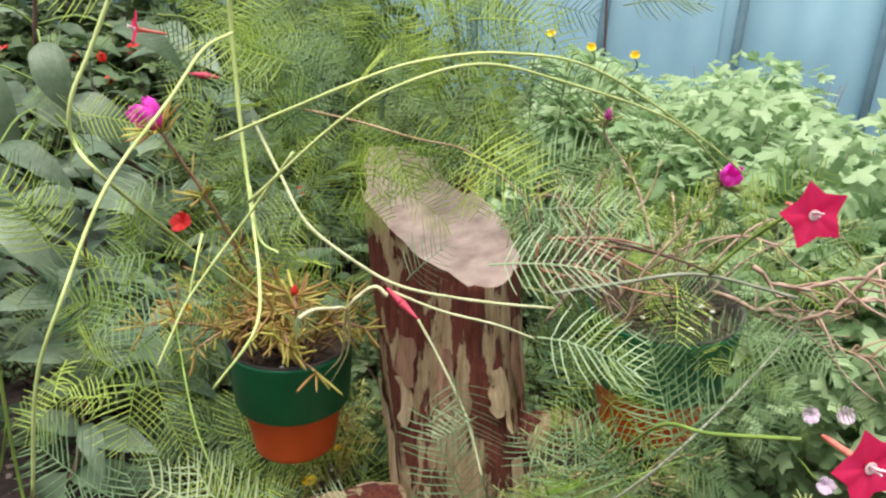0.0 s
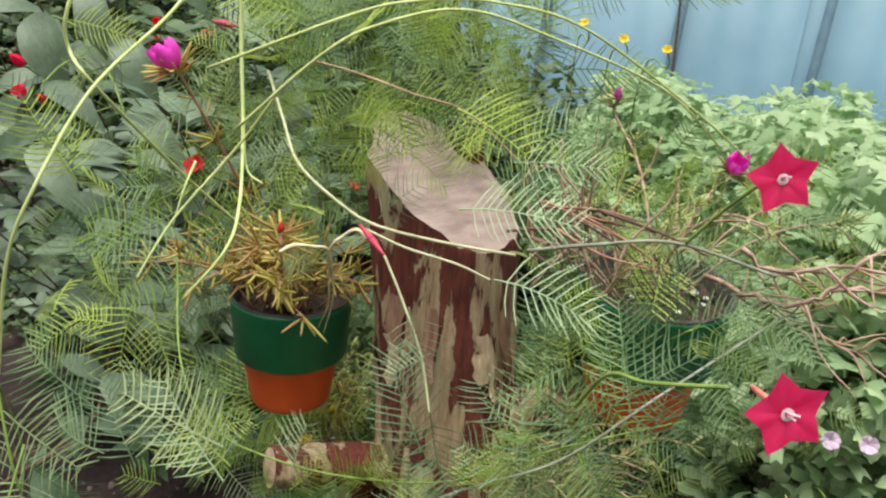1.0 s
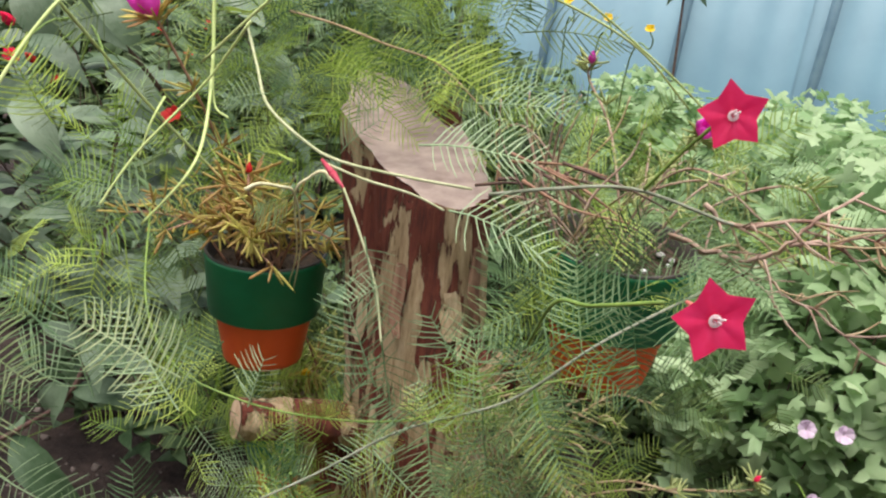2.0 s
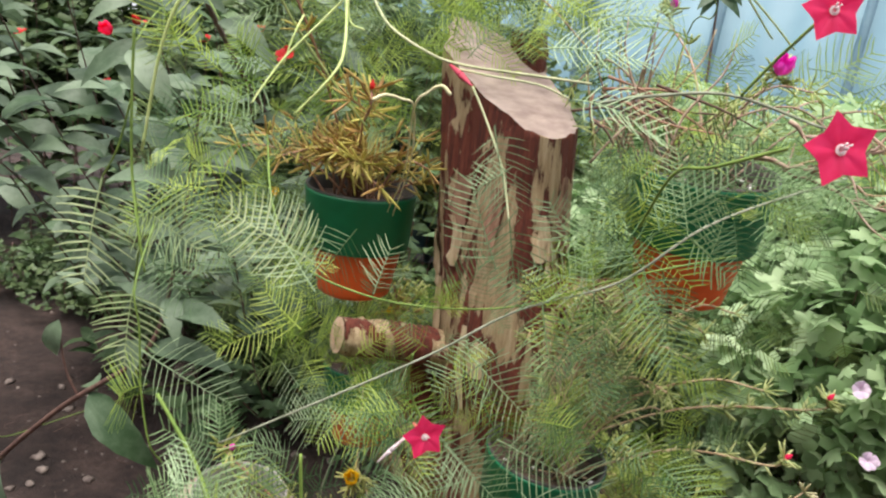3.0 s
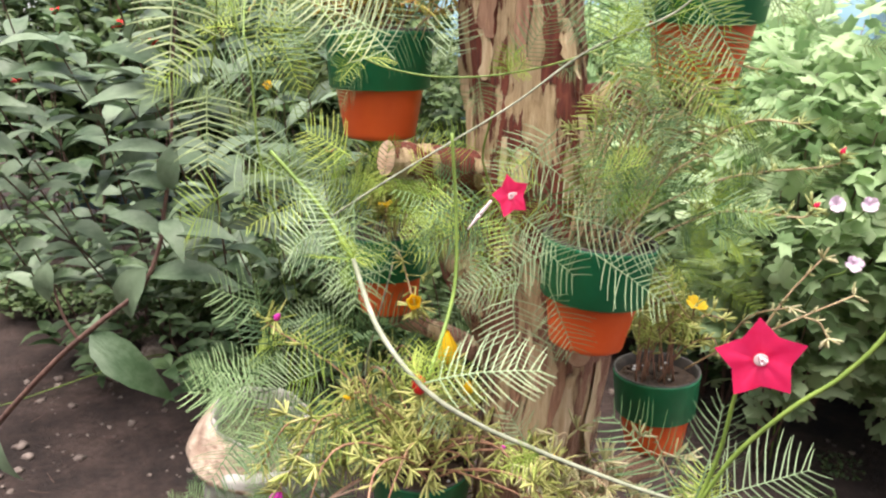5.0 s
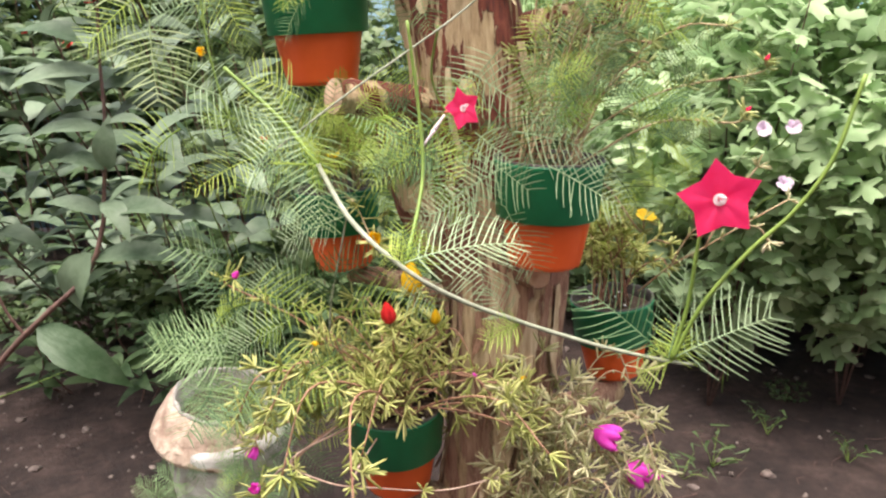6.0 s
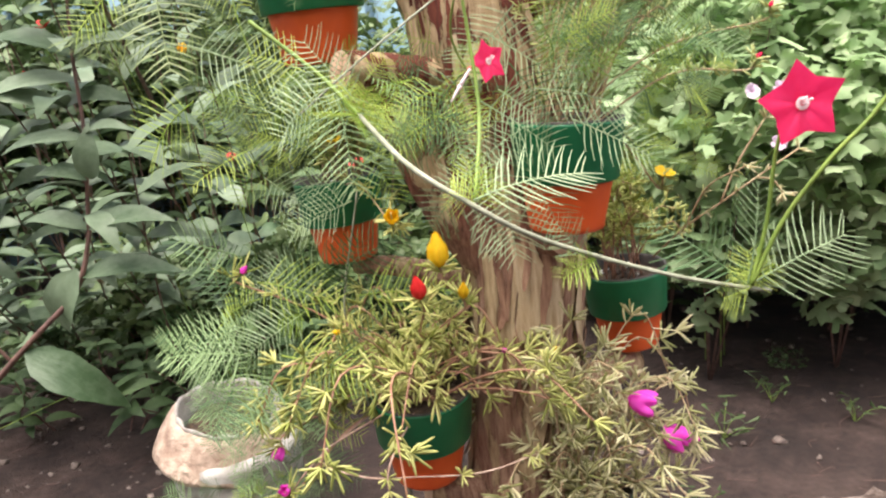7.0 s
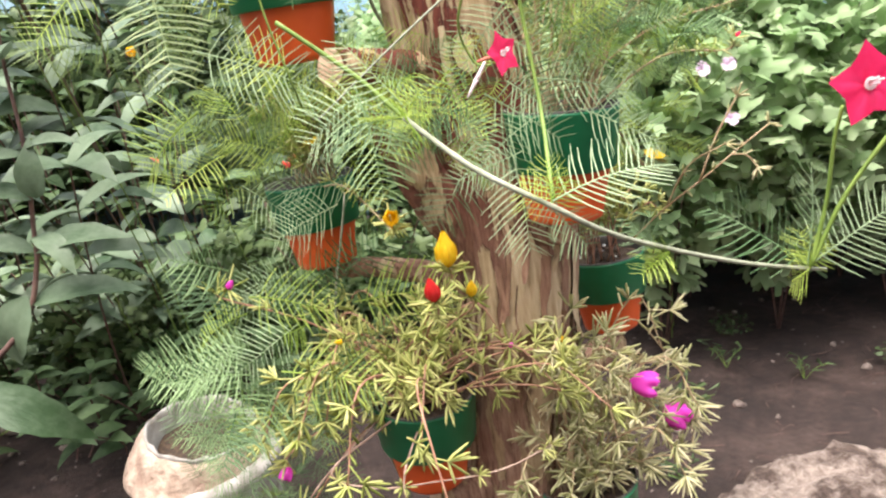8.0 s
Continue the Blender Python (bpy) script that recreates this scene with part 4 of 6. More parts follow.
vine_d = thing("cypress_vine", "feathery cypress vine trailing beside the pots with comb-like leaves", "vine")
S16 = [(-0.176, 0.19, 1.078), (-0.177, 0.19, 1.034), (-0.176, 0.19, 0.985), (-0.161, 0.18, 0.944), (-0.156, 0.18, 0.921)]
S17 = [(-0.139, 0.15, 0.923), (-0.135, 0.15, 0.895), (-0.133, 0.15, 0.855), (-0.126, 0.15, 0.817), (-0.123, 0.16, 0.797)]
stem_part(vine_d, S16, 0.0010, 0.0008, STEM_GREEN)
stem_part(vine_d, [(-0.150, 0.18, 0.955)] + S17, 0.0007, 0.0006, STEM_GREEN)
for at, way, face, sc, i in (
    ((-0.045, 0.27, 0.955), (-0.5, 0.0, -0.75), (0.1, -1, 0.3), 0.95, 0), ((-0.119, 0.28, 0.90), (-0.5, 0.0, 0.6), (0.1, -1, 0.4), 1.0, 2),
    ((-0.064, 0.25, 0.908), (-0.7, 0.0, 0.75), (0.1, -1, 0.4), 1.1, 2), ((-0.131, 0.25, 0.90), (-0.45, 0.0, 0.9), (0.1, -1, 0.4), 1.0, 0),
    ((-0.150, 0.24, 0.945), (-0.9, 0.0, 0.4), (0.1, -1, 0.5), 1.1, 2), ((-0.165, 0.26, 0.895), (-0.9, 0.0, 0.1), (0.1, -1, 0.5), 1.1, 4),
    ((-0.175, 0.20, 0.93), (0.6, 0, -0.6), (0, -1, 0.4), 1.0, 1), ((-0.19, 0.22, 0.84), (0.8, 0, -0.3), (0, -1, 0.5), 1.1, 2),
    ((-0.20, 0.24, 0.80), (-0.6, 0, -0.3), (0, -1, 0.5), 1.1, 4)):
    leaf_at(vine_d, at, way, face, sc * (1.0 if at[0] < -0.2 else 0.85), i, at[0] > -0.2, r=rv)
# open comb leaves hanging clear of the mass
for a, b, i in (((-0.209, 0.200, 0.974), (-0.214, 0.180, 0.898), 0), ((-0.210, 0.235, 0.885), (-0.205, 0.212, 0.826), 1), ((-0.070, 0.260, 0.926), (-0.139, 0.245, 0.955), 0), ((-0.172, 0.190, 0.965), (-0.120, 0.180, 0.945), 1)):
    va, vb = Vector(a), Vector(b)
    part("leaf", COMB[i], None, vine_d, at=turn_to(va, vb - va, (0.1, -1, 0.35), (vb - va).length / (0.076, 0.066)[i]))
stem_part(vine_d, [(-0.177, 0.19, 1.034), (-0.192, 0.195, 0.998), (-0.209, 0.200, 0.974)], 0.0008, 0.0006, STEM_GREEN)
stem_part(vine_d, [(-0.176, 0.19, 0.985), (-0.190, 0.215, 0.930), (-0.210, 0.235, 0.885)], 0.0008, 0.0006, STEM_GREEN)
cloud(vine_d, (-0.21, 0.42, 1.00), (0.10, 0.08, 0.12), 56, rv, 0.4)
cloud(vine_d, (-0.12, 0.36, 0.78), (0.11, 0.07, 0.06), 34, rv, 0.4, 0.85)

FE = [Vector(p) for p in ((-0.193, 0.450, 0.555), (-0.271, 0.450, 0.512), (-0.270, 0.460, 0.505), (-0.348, 0.470, 0.496), (-0.353, 0.620, 0.356), (-0.419, 0.640, 0.396))]
vine_e = thing("cypress_vine", "feathery cypress vine around the lower pots and the clay planter", "vine")
stem_part(vine_e, [(-0.05, 0.55, 0.0), (-0.12, 0.52, 0.3), (-0.16, 0.50, 0.5), (-0.12, 0.48, 0.68)], 0.0022, 0.0012, STEM_OLD)
cloud(vine_e, (-0.21, 0.42, 0.54), (0.10, 0.08, 0.09), 60, rv, 0.9, 1.2, 0.0)
cloud(vine_e, (-0.17, 0.55, 0.72), (0.11, 0.10, 0.06), 46, rv, 0.3)
for at, way in (((-0.13, 0.50, 0.665), (-0.9, -0.1, -0.25)), ((-0.10, 0.49, 0.69), (-0.8, -0.1, 0.05)), ((-0.23, 0.52, 0.70), (0.7, -0.1, -0.6)), ((-0.20, 0.50, 0.60), (-0.8, -0.1, -0.3))):
    leaf_at(vine_e, at, way, (0.1, -1, 0.5), 1.0, 2, True, random.Random(77))
cloud(vine_e, (-0.27, 0.56, 0.36), (0.08, 0.08, 0.06), 50, rv, 0.95, 1.0)
cloud(vine_e, (-0.33, 0.60, 0.27), (0.08, 0.05, 0.05), 40, rv, 1.0, 0.8)
cloud(vine_e, (-0.41, 0.60, 0.17), (0.11, 0.04, 0.07), 100, rv, 1.0, 0.8)
cloud(vine_e, (-0.27, 0.55, 0.41), (0.07, 0.05, 0.05), 26, rv, 0.95, 0.8)
for at, way, face, sc, i in (
    (FE[0], FE[1] - FE[0], (0.3, -1, 0.5), 1.2, 2), (FE[2], FE[3] - FE[2], (0.2, -1, 0.6), 1.1, 0), (FE[4], FE[5] - FE[4], (0.2, -1, 0.6), 1.0, 2),
    (FE[0] + Vector((0.02, 0.02, 0.02)), (-0.8, 0, 0.4), (0, -1, 0.5), 1.0, 4)):
    leaf_at(vine_e, at, way, face, sc, i, True, rv)

vine_f = thing("cypress_vine", "long pale vine strung in front of the trunk with tufted nodes", "vine")
S13 = [(-0.128, 0.16, 0.847), (-0.089, 0.15, 0.811), (-0.064, 0.137, 0.782), (-0.035, 0.09, 0.755), (-0.001, 0.061, 0.733), (0.029, 0.065, 0.712), (0.068, 0.075, 0.692), (0.115, 0.085, 0.672), (0.157, 0.093, 0.658), (0.175, 0.10, 0.652)]
stem_part(vine_f, S13[2:], 0.0017, 0.0012, STEM_OLD, "smooth grey-green woody stem")
stem_part(vine_f, S13[:3], 0.0014, 0.0016, STEM_GREEN)
stem_part(vine_f, [(0.160, 0.091, 0.660), (0.176, 0.085, 0.699), (0.199, 0.08, 0.732), (0.221, 0.075, 0.757), (0.237, 0.07, 0.787), (0.249, 0.07, 0.83)], 0.0014, 0.0012, STEM_GREEN)
stem_part(vine_f, [(0.174, 0.082, 0.754), (0.171, 0.085, 0.735), (0.168, 0.088, 0.70), (0.160, 0.091, 0.66)], 0.0011, 0.0013, STEM_GREEN)
stem_part(vine_f, [(0.004, 0.11, 0.87), (0.008, 0.11, 0.819), (0.009, 0.10, 0.776), (0.001, 0.064, 0.735)], 0.0010, 0.0012, STEM_GREEN)
star_flower(vine_f, (0.175, 0.061, 0.767), (-0.1, -1, 0.2), (-0.15, 0, 1), 1.2)
for at, n in (((-0.064, 0.137, 0.782), 6), ((-0.001, 0.061, 0.733), 4), ((0.067, 0.075, 0.692), 3), ((0.160, 0.092, 0.658), 7)):
    node_tuft(vine_f, at, rv, n, 0.55)
for at, way, face, sc, i in (
    ((0.0, 0.062, 0.735), (0.95, 0.15, 0.32), (0, -0.6, 1), 1.05, 2), ((0.0, 0.06, 0.73), (0.45, 0.0, -0.6), (0, -1, 0.5), 0.75, 3),
    ((0.160, 0.092, 0.66), (0.9, 0.1, 0.42), (0, -0.9, 0.8), 1.15, 2), ((0.158, 0.092, 0.66), (0.25, 0.1, 0.9), (0.5, -1, 0.2), 1.1, 0),
    ((0.157, 0.092, 0.66), (-0.7, 0.1, 0.75), (0.3, -1, 0.4), 1.05, 2), ((0.06, 0.078, 0.692), (-0.4, 0.1, 0.6), (0, -1, 0.4), 0.7, 3),
    ((-0.064, 0.137, 0.782), (-0.9, 0.0, 0.1), (0, -1, 0.7), 1.0, 1), ((-0.064, 0.137, 0.79), (-0.6, 0.0, 0.9), (0, -1, 0.4), 0.9, 0),
    ((-0.085, 0.15, 0.80), (-0.9, 0.1, -0.4), (0, -1, 0.6), 1.0, 4)):
    leaf_at(vine_f, at, way, face, sc * 0.75, i, True, rv)

# thick mass of vine foliage behind, leaf colour darkened for shaded depth
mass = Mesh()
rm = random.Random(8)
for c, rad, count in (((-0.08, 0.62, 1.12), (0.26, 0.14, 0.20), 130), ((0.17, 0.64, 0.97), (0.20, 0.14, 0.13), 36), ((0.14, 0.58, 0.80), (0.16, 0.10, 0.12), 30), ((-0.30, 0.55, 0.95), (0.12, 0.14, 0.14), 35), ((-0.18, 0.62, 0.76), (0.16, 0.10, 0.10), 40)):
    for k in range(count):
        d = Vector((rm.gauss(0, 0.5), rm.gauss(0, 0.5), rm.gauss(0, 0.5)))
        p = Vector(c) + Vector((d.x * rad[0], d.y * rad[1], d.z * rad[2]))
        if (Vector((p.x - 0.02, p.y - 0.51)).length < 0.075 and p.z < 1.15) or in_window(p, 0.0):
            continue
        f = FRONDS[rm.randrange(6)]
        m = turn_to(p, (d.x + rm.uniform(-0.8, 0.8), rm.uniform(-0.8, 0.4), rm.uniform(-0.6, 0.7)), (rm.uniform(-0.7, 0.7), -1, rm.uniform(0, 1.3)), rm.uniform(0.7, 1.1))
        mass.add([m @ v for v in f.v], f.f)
tagged(part("vine_foliage", mass, VINE_FAR_SHADED), "dense tangle of fine vine foliage behind the trunk", "foliage", kind="stuff")


# ---- moss roses in the pots ----
def petals_cup(size, closed, seed):
    r = random.Random(seed)
    m = Mesh()
    for k in range(8):
        a = k * 0.7854 + r.uniform(-0.15, 0.15)
        d = Vector((math.cos(a), math.sin(a), 0))
        side = Vector((-math.sin(a), math.cos(a), 0))
        if closed:
            pts = [d * 0.10 * size, d * 0.40 * size + Vector((0, 0, 0.40 * size)), d * 0.38 * size + Vector((0, 0, 1.0 * size)), d * 0.10 * size + Vector((0, 0, (1.5 + 0.2 * (k % 2)) * size))]
            wd = [0.10 * size, 0.36 * size, 0.36 * size, 0.05 * size]
        elif closed is None:
            pts = [d * 0.10 * size, d * 0.60 * size + Vector((0, 0, 0.30 * size)), d * 0.80 * size + Vector((0, 0, 0.85 * size)), d * r.uniform(0.45, 0.6) * size + Vector((0, 0, r.uniform(1.05, 1.2) * size))]
            wd = [0.10 * size, 0.50 * size, 0.58 * size, 0.40 * size]
        else:
            h = r.uniform(0.35, 0.9)
            pts = [d * 0.06 * size, d * 0.5 * size + Vector((0, 0, 0.35 * size)), d * 0.95 * size + Vector((0, 0, h * size)), d * 1.15 * size + Vector((0, 0, (h + 0.05) * size))]
            wd = [0.10 * size, 0.34 * size, 0.42 * size, 0.16 * size]
        ribbon(m, smooth_line(pts, 3), np.interp(np.linspace(0, 3, 10), [0, 1, 2, 3], wd), side, -0.25 if closed else 0.25)
    if closed is None:
        m = Mesh()
        for layer, grow in ((0, 1.0), (1, 0.82)):
            turn, vs_, rows = r.uniform(0, 6), [], ((0.06, 0.0), (0.40, 0.14), (0.62, 0.45), (0.76, 0.85), (0.74, 1.20), (0.60, 1.38))
            for q, (rad, h) in enumerate(rows):
                for k in range(30):
                    a = k * 0.20944
                    lobe_ = math.cos(5 * (a + turn)) * q / 5
                    rr = rad * grow * (1 + 0.15 * lobe_ + 0.05 * math.cos(3 * a + turn))
                    vs_.append(Vector((rr * math.cos(a), rr * math.sin(a), h + 0.22 * lobe_ * q / 5 - 0.06 * layer)) * size)
            m.add(vs_, [(q * 30 + k, q * 30 + (k + 1) % 30, q * 30 + 30 + (k + 1) % 30, q * 30 + 30 + k) for q in range(5) for k in range(30)])
    elif closed:
        lathe(m, [(0.08 * size, 0.02 * size), (0.38 * size, 0.38 * size), (0.37 * size, 0.95 * size), (0.18 * size, 1.35 * size), (0.02 * size, 1.5 * size)], 14)
    return m


def needles(mesh, line, r, every, length, start=0.0, width=0.0012, tuft=8):
    """Fleshy needle leaves along a stem, crowded in tufts on the way and at its tip."""
    total = sum((b - a).length for a, b in zip(line, line[1:]))
    run, last = 0.0, start * total
    tufts = [total * r.uniform(max(0.1, start), 0.4), total * r.uniform(0.45, 0.6), total * r.uniform(0.6, 0.75), total * r.uniform(0.75, 0.9)]
    for a, b in zip(line, line[1:]):
        step = (b - a).length
        d = (b - a).normalized()
        while last + every < run + step:
            last += every
            if last > run:
                one_needle(mesh, a.lerp(b, (last - run) / step), d, r, length * r.uniform(0.5, 0.9), width * 0.85, 0.5)
        for t in tufts:
            if run < t <= run + step and r.random() < 0.75:
                way = (d + Vector((r.uniform(-1, 1), r.uniform(-1, 1), r.uniform(-0.1, 0.9)))).normalized()
                tip = b + way * length * r.uniform(0.5, 1.2)
                tube(mesh, [b, tip], 0.0008, 0.0007, 4, cap=False)
                for k in range(tuft):
                    one_needle(mesh, tip, way, r, length * r.uniform(0.7, 1.2), width * 0.85, r.uniform(0.1, 1.3))
        run += step
    for k in range(tuft + tuft // 2):
        one_needle(mesh, line[-1], (line[-1] - line[-2]).normalized(), r, length * r.uniform(0.7, 1.3), width * 0.85, r.uniform(0.0, 1.3))


def one_needle(mesh, p, d, r, length, width, along):
    o = Vector((r.gauss(0, 1), r.gauss(0, 1), r.gauss(0, 1)))
    o = (o - d * o.dot(d)).normalized()
    way = (o + d * along).normalized()
    s = way.orthogonal().normalized()
    u = way.cross(s)
    q = [p, p + way * length * 0.5 + d * length * 0.06, p + way * length + d * length * 0.15]
    vs = []
    for c, w_ in ((q[0], 0.6), (q[1], 1.05), (q[1].lerp(q[2], 0.75), 0.8)):
        vs += [c + s * width * w_, c + (u - s * 0.5) * width * w_, c - (u + s * 0.5) * width * w_]
    vs.append(q[2])
    mesh.add(vs, [(0, 1, 4, 3), (1, 2, 5, 4), (2, 0, 3, 5), (3, 4, 7, 6), (4, 5, 8, 7), (5, 3, 6, 8), (6, 7, 9), (7, 8, 9), (8, 6, 9)])


def moss_rose(pot, label, stems, reach, rise, leaf, stem, seed, droop=0.4, every=0.0042, length=0.016, flowers=(), lean=(0, 0, 0), bare=0.25, thick=0.0012, low=0.5):
    """A pot plant: arching stems set with needle leaves, and blooms on stems of their own."""
    r = random.Random(seed)
    top = POT_AT[pot] @ Vector((0, 0, 0.103))
    plant = thing("moss_rose", label, "potted plant", Matrix.Translation(top), "moss roses in pots")
    for k in range(stems):
        a = r.uniform(0, 6.283)
        d = Vector((math.cos(a), math.sin(a), 0)) * reach * r.uniform(0.35, 1.1) + Vector(lean) * r.uniform(0.4, 1)
        b = Vector((r.uniform(-0.03, 0.03), r.uniform(-0.03, 0.03), 0))
        h = rise * r.uniform(low, 1.1)
        fall = droop
        if d.y < -0.75 * abs(d.x) and k % 7:
            d, fall = d * 0.45, 0.0
        line = smooth_line([b, b + d * 0.35 + Vector((0, 0, h * 0.7)), b + d * 0.75 + Vector((0, 0, h)), b + d + Vector((r.uniform(-0.015, 0.015), r.uniform(-0.015, 0.015), h * (1 - fall)))], 5)
        m = Mesh()
        tube(m, line, thick, thick * 0.7, 5)
        s = part("stem", m, stem, plant)
        nm = Mesh()
        needles(nm, line, r, every, length, bare, 0.0015 if pot == "A" else 0.0009 if pot in "BD" else 0.0017, 4 if pot in "ABD" else 8)
        part("needle_leaves", nm, leaf, s)
    for at, mat, size, closed, face in flowers:
        p = Vector(at) - top
        base = Vector((r.uniform(-0.02, 0.02), r.uniform(-0.02, 0.02), 0))
        f = Vector(face).normalized()
        under = p - f * size * 0.5
        line = smooth_line([base, base.lerp(under, 0.5) + Vector((0, 0, 0.02)), under - f * 0.015, under], 5)
        m = Mesh()
        tube(m, line, thick, thick * 0.8, 5)
        s = part("stem", m, stem, plant)
        nm = Mesh()
        needles(nm, line[:-3], r, every * 1.6, length, 0.35)
        for q in range(8):
            one_needle(nm, under, f, r, length * 1.3, 0.0012, r.uniform(-0.2, 0.5))
        part("needle_leaves", nm, leaf, s)
        part("flower", petals_cup(size, closed, seed + int(at[2] * 1000)), mat, plant, ("closed " if closed else "half-open " if closed is None else "open ") + mat.name.split("_")[0] + " bloom", at=turn_to(under, f.orthogonal(), f))
    return plant


moss_rose("A", "half-dried moss rose with yellowing needle leaves in its pot", 30, 0.12, 0.058, MOSS_DRY, STEM_RED, 31, 0.1, 0.012, 0.021, (
    ((-0.214, 0.416, 1.153), MAGENTA, 0.0155, None, (-0.5, -0.3, 0.9)),     ((-0.078, 0.35, 1.052), SCARLET, 0.005, True, (0, 0, 1)), ((-0.111, 0.548, 0.788), YELLOW, 0.008, True, (-0.2, -1, 0.1))), (0.01, -0.01, 0), 0.2, 0.0014)
moss_rose("B", "straggling moss rose with dry brown stems reaching past its pot", 12, 0.13, 0.09, MOSS_GREEN, TWIG, 32, 0.3, 0.012, 0.015, (
    ((0.24, 0.542, 1.111), MAGENTA, 0.012, None, (0.2, -0.7, 0.7)), ((0.135, 0.553, 1.156), MAGENTA, 0.007, True, (0, -0.4, 1))), (0.05, 0, 0.0), 0.3)
moss_rose("D", "tall bushy moss rose with fine green needle leaves", 32, 0.080, 0.165, MOSS_GREEN, STEM_DRY, 33, 0.0, 0.0060, 0.013, (
    ((0.212, 0.45, 0.668), YELLOW, 0.010, False, (0.3, -0.3, 0.9)), ((0.345, 0.50, 0.825), CRIMSON, 0.005, True, (0.5, 0, 0.8)), ((0.315, 0.46, 0.775), CRIMSON, 0.005, True, (0.6, 0, 0.6))), (0.075, 0.02, 0), 0.15)
moss_rose("E", "moss rose with wilted stems in its pot", 22, 0.06, 0.11, MOSS, STEM_DRY, 34, 0.1, 0.005, 0.015, (
    ((-0.078, 0.401, 0.66), YELLOW, 0.0100, None, (0.1, -0.8, 0.6)), ((-0.150, 0.56, 0.73), YELLOW, 0.008, False, (0, -0.2, 1))), (0, 0, 0), 0.3)
moss_rose("F", "sparse moss rose with bare reddish stems", 20, 0.07, 0.13, MOSS, STEM_RED, 35, 0.1, 0.0055, 0.016, (), (0.01, 0, 0), 0.3)
moss_rose("G", "spreading moss rose with yellow-green needle leaves spilling over its pot", 50, 0.18, 0.10, MOSS, STEM_RED, 36, 0.70, 0.0170, 0.021, (
    ((-0.034, 0.351, 0.628), YELLOW, 0.0215, True, (0, -0.15, 1)), ((-0.054, 0.319, 0.605), SCARLET, 0.0150, True, (-0.1, -0.3, 1)), ((-0.014, 0.366, 0.584), YELLOW, 0.0110, True, (0.1, -0.3, 1)),
    ((-0.258, 0.465, 0.605), MAGENTA, 0.008, True, (0.5, -0.3, 0.6)), ((-0.228, 0.38, 0.425), MAGENTA, 0.009, None, (-0.3, -0.5, -0.6)), ((-0.223, 0.36, 0.389), MAGENTA, 0.008, None, (-0.2, -0.6, 0.6)), ((0.022, 0.40, 0.505), MAGENTA, 0.006, True, (0.2, -0.8, 0.5)), ((-0.15, 0.40, 0.545), YELLOW, 0.006, True, (-0.6, -0.5, 0.3)),
    ((0.075, 0.40, 0.50), YELLOW, 0.006, True, (0.3, -0.5, 0.6))), (0, -0.03, 0), 0.08, 0.0013, 0.25)
moss_rose("H", "pale straw-green moss rose sprawling over its pot", 44, 0.14, 0.22, MOSS_PALE, STEM_DRY, 37, 0.35, 0.0170, 0.022, (
    ((0.165, 0.425, 0.418), MAGENTA, 0.019, None, (0.6, -0.25, -0.15)), ((0.203, 0.432, 0.370), MAGENTA, 0.020, None, (0.5, -0.2, -0.5)), ((0.232, 0.435, 0.356), MAGENTA, 0.006, True, (0.6, -0.5, 0.5))), (0.03, -0.02, 0.0), 0.05, 0.0012, 0.10)

# bare straggling stems with starry dry tips, reaching out past the fourth pot
straggle = thing("moss_rose_runner", "bare straw stems with starry dry tips reaching over the bed", "plant", Matrix.Translation((0.213, 0.655, 0.49)))
rg = random.Random(141)
for pts in ([(0.235, 0.60, 0.53), (0.262, 0.55, 0.578), (0.300, 0.535, 0.607), (0.345, 0.54, 0.632), (0.397, 0.545, 0.660)], [(0.300, 0.535, 0.607), (0.325, 0.54, 0.655), (0.359, 0.548, 0.700)], [(0.345, 0.54, 0.632), (0.362, 0.535, 0.628), (0.372, 0.53, 0.612)], [(0.262, 0.55, 0.578), (0.285, 0.53, 0.63), (0.318, 0.50, 0.655)]):
    line = [Vector(p) - Vector((0.213, 0.655, 0.49)) for p in smooth_line(pts, 5)]
    m = Mesh()
    tube(m, line, 0.0013, 0.0010, 6, 0.1)
    st = part("stem", m, STEM_DRY, straggle)
    nm = Mesh()
    for k in range(7):
        one_needle(nm, line[-1], (line[-1] - line[-2]).normalized(), rg, rg.uniform(0.011, 0.017), 0.0013, rg.uniform(0.1, 0.8))
    for q in line[4:-2:4]:
        for k in range(3):
            one_needle(nm, q, Vector((1, 0, 0.3)).normalized(), rg, rg.uniform(0.007, 0.013), 0.0011, rg.uniform(0.2, 0.9))
    part("needle_leaves", nm, MOSS_PALE, st)

# withered hooked stalks over the first pot
hooks = thing("withered_stalk", "withered cream stalk with a hooked tip", "dry stalk")
for line in ([(-0.066, 0.325, 1.044), (-0.058, 0.33, 1.049), (-0.048, 0.34, 1.047), (-0.041, 0.352, 1.040), (-0.052, 0.39, 0.99), (-0.085, 0.45, 0.925)], [(-0.012, 0.352, 1.055), (-0.020, 0.352, 1.061), (-0.030, 0.352, 1.055), (-0.041, 0.352, 1.040), (-0.060, 0.40, 0.98), (-0.095, 0.46, 0.925)]):
    m = Mesh()
    tube(m, smooth_line(line, 6), 0.0016, 0.0005, 7, 0.15)
    part("stalk", m, STEM_CREAM, hooks)

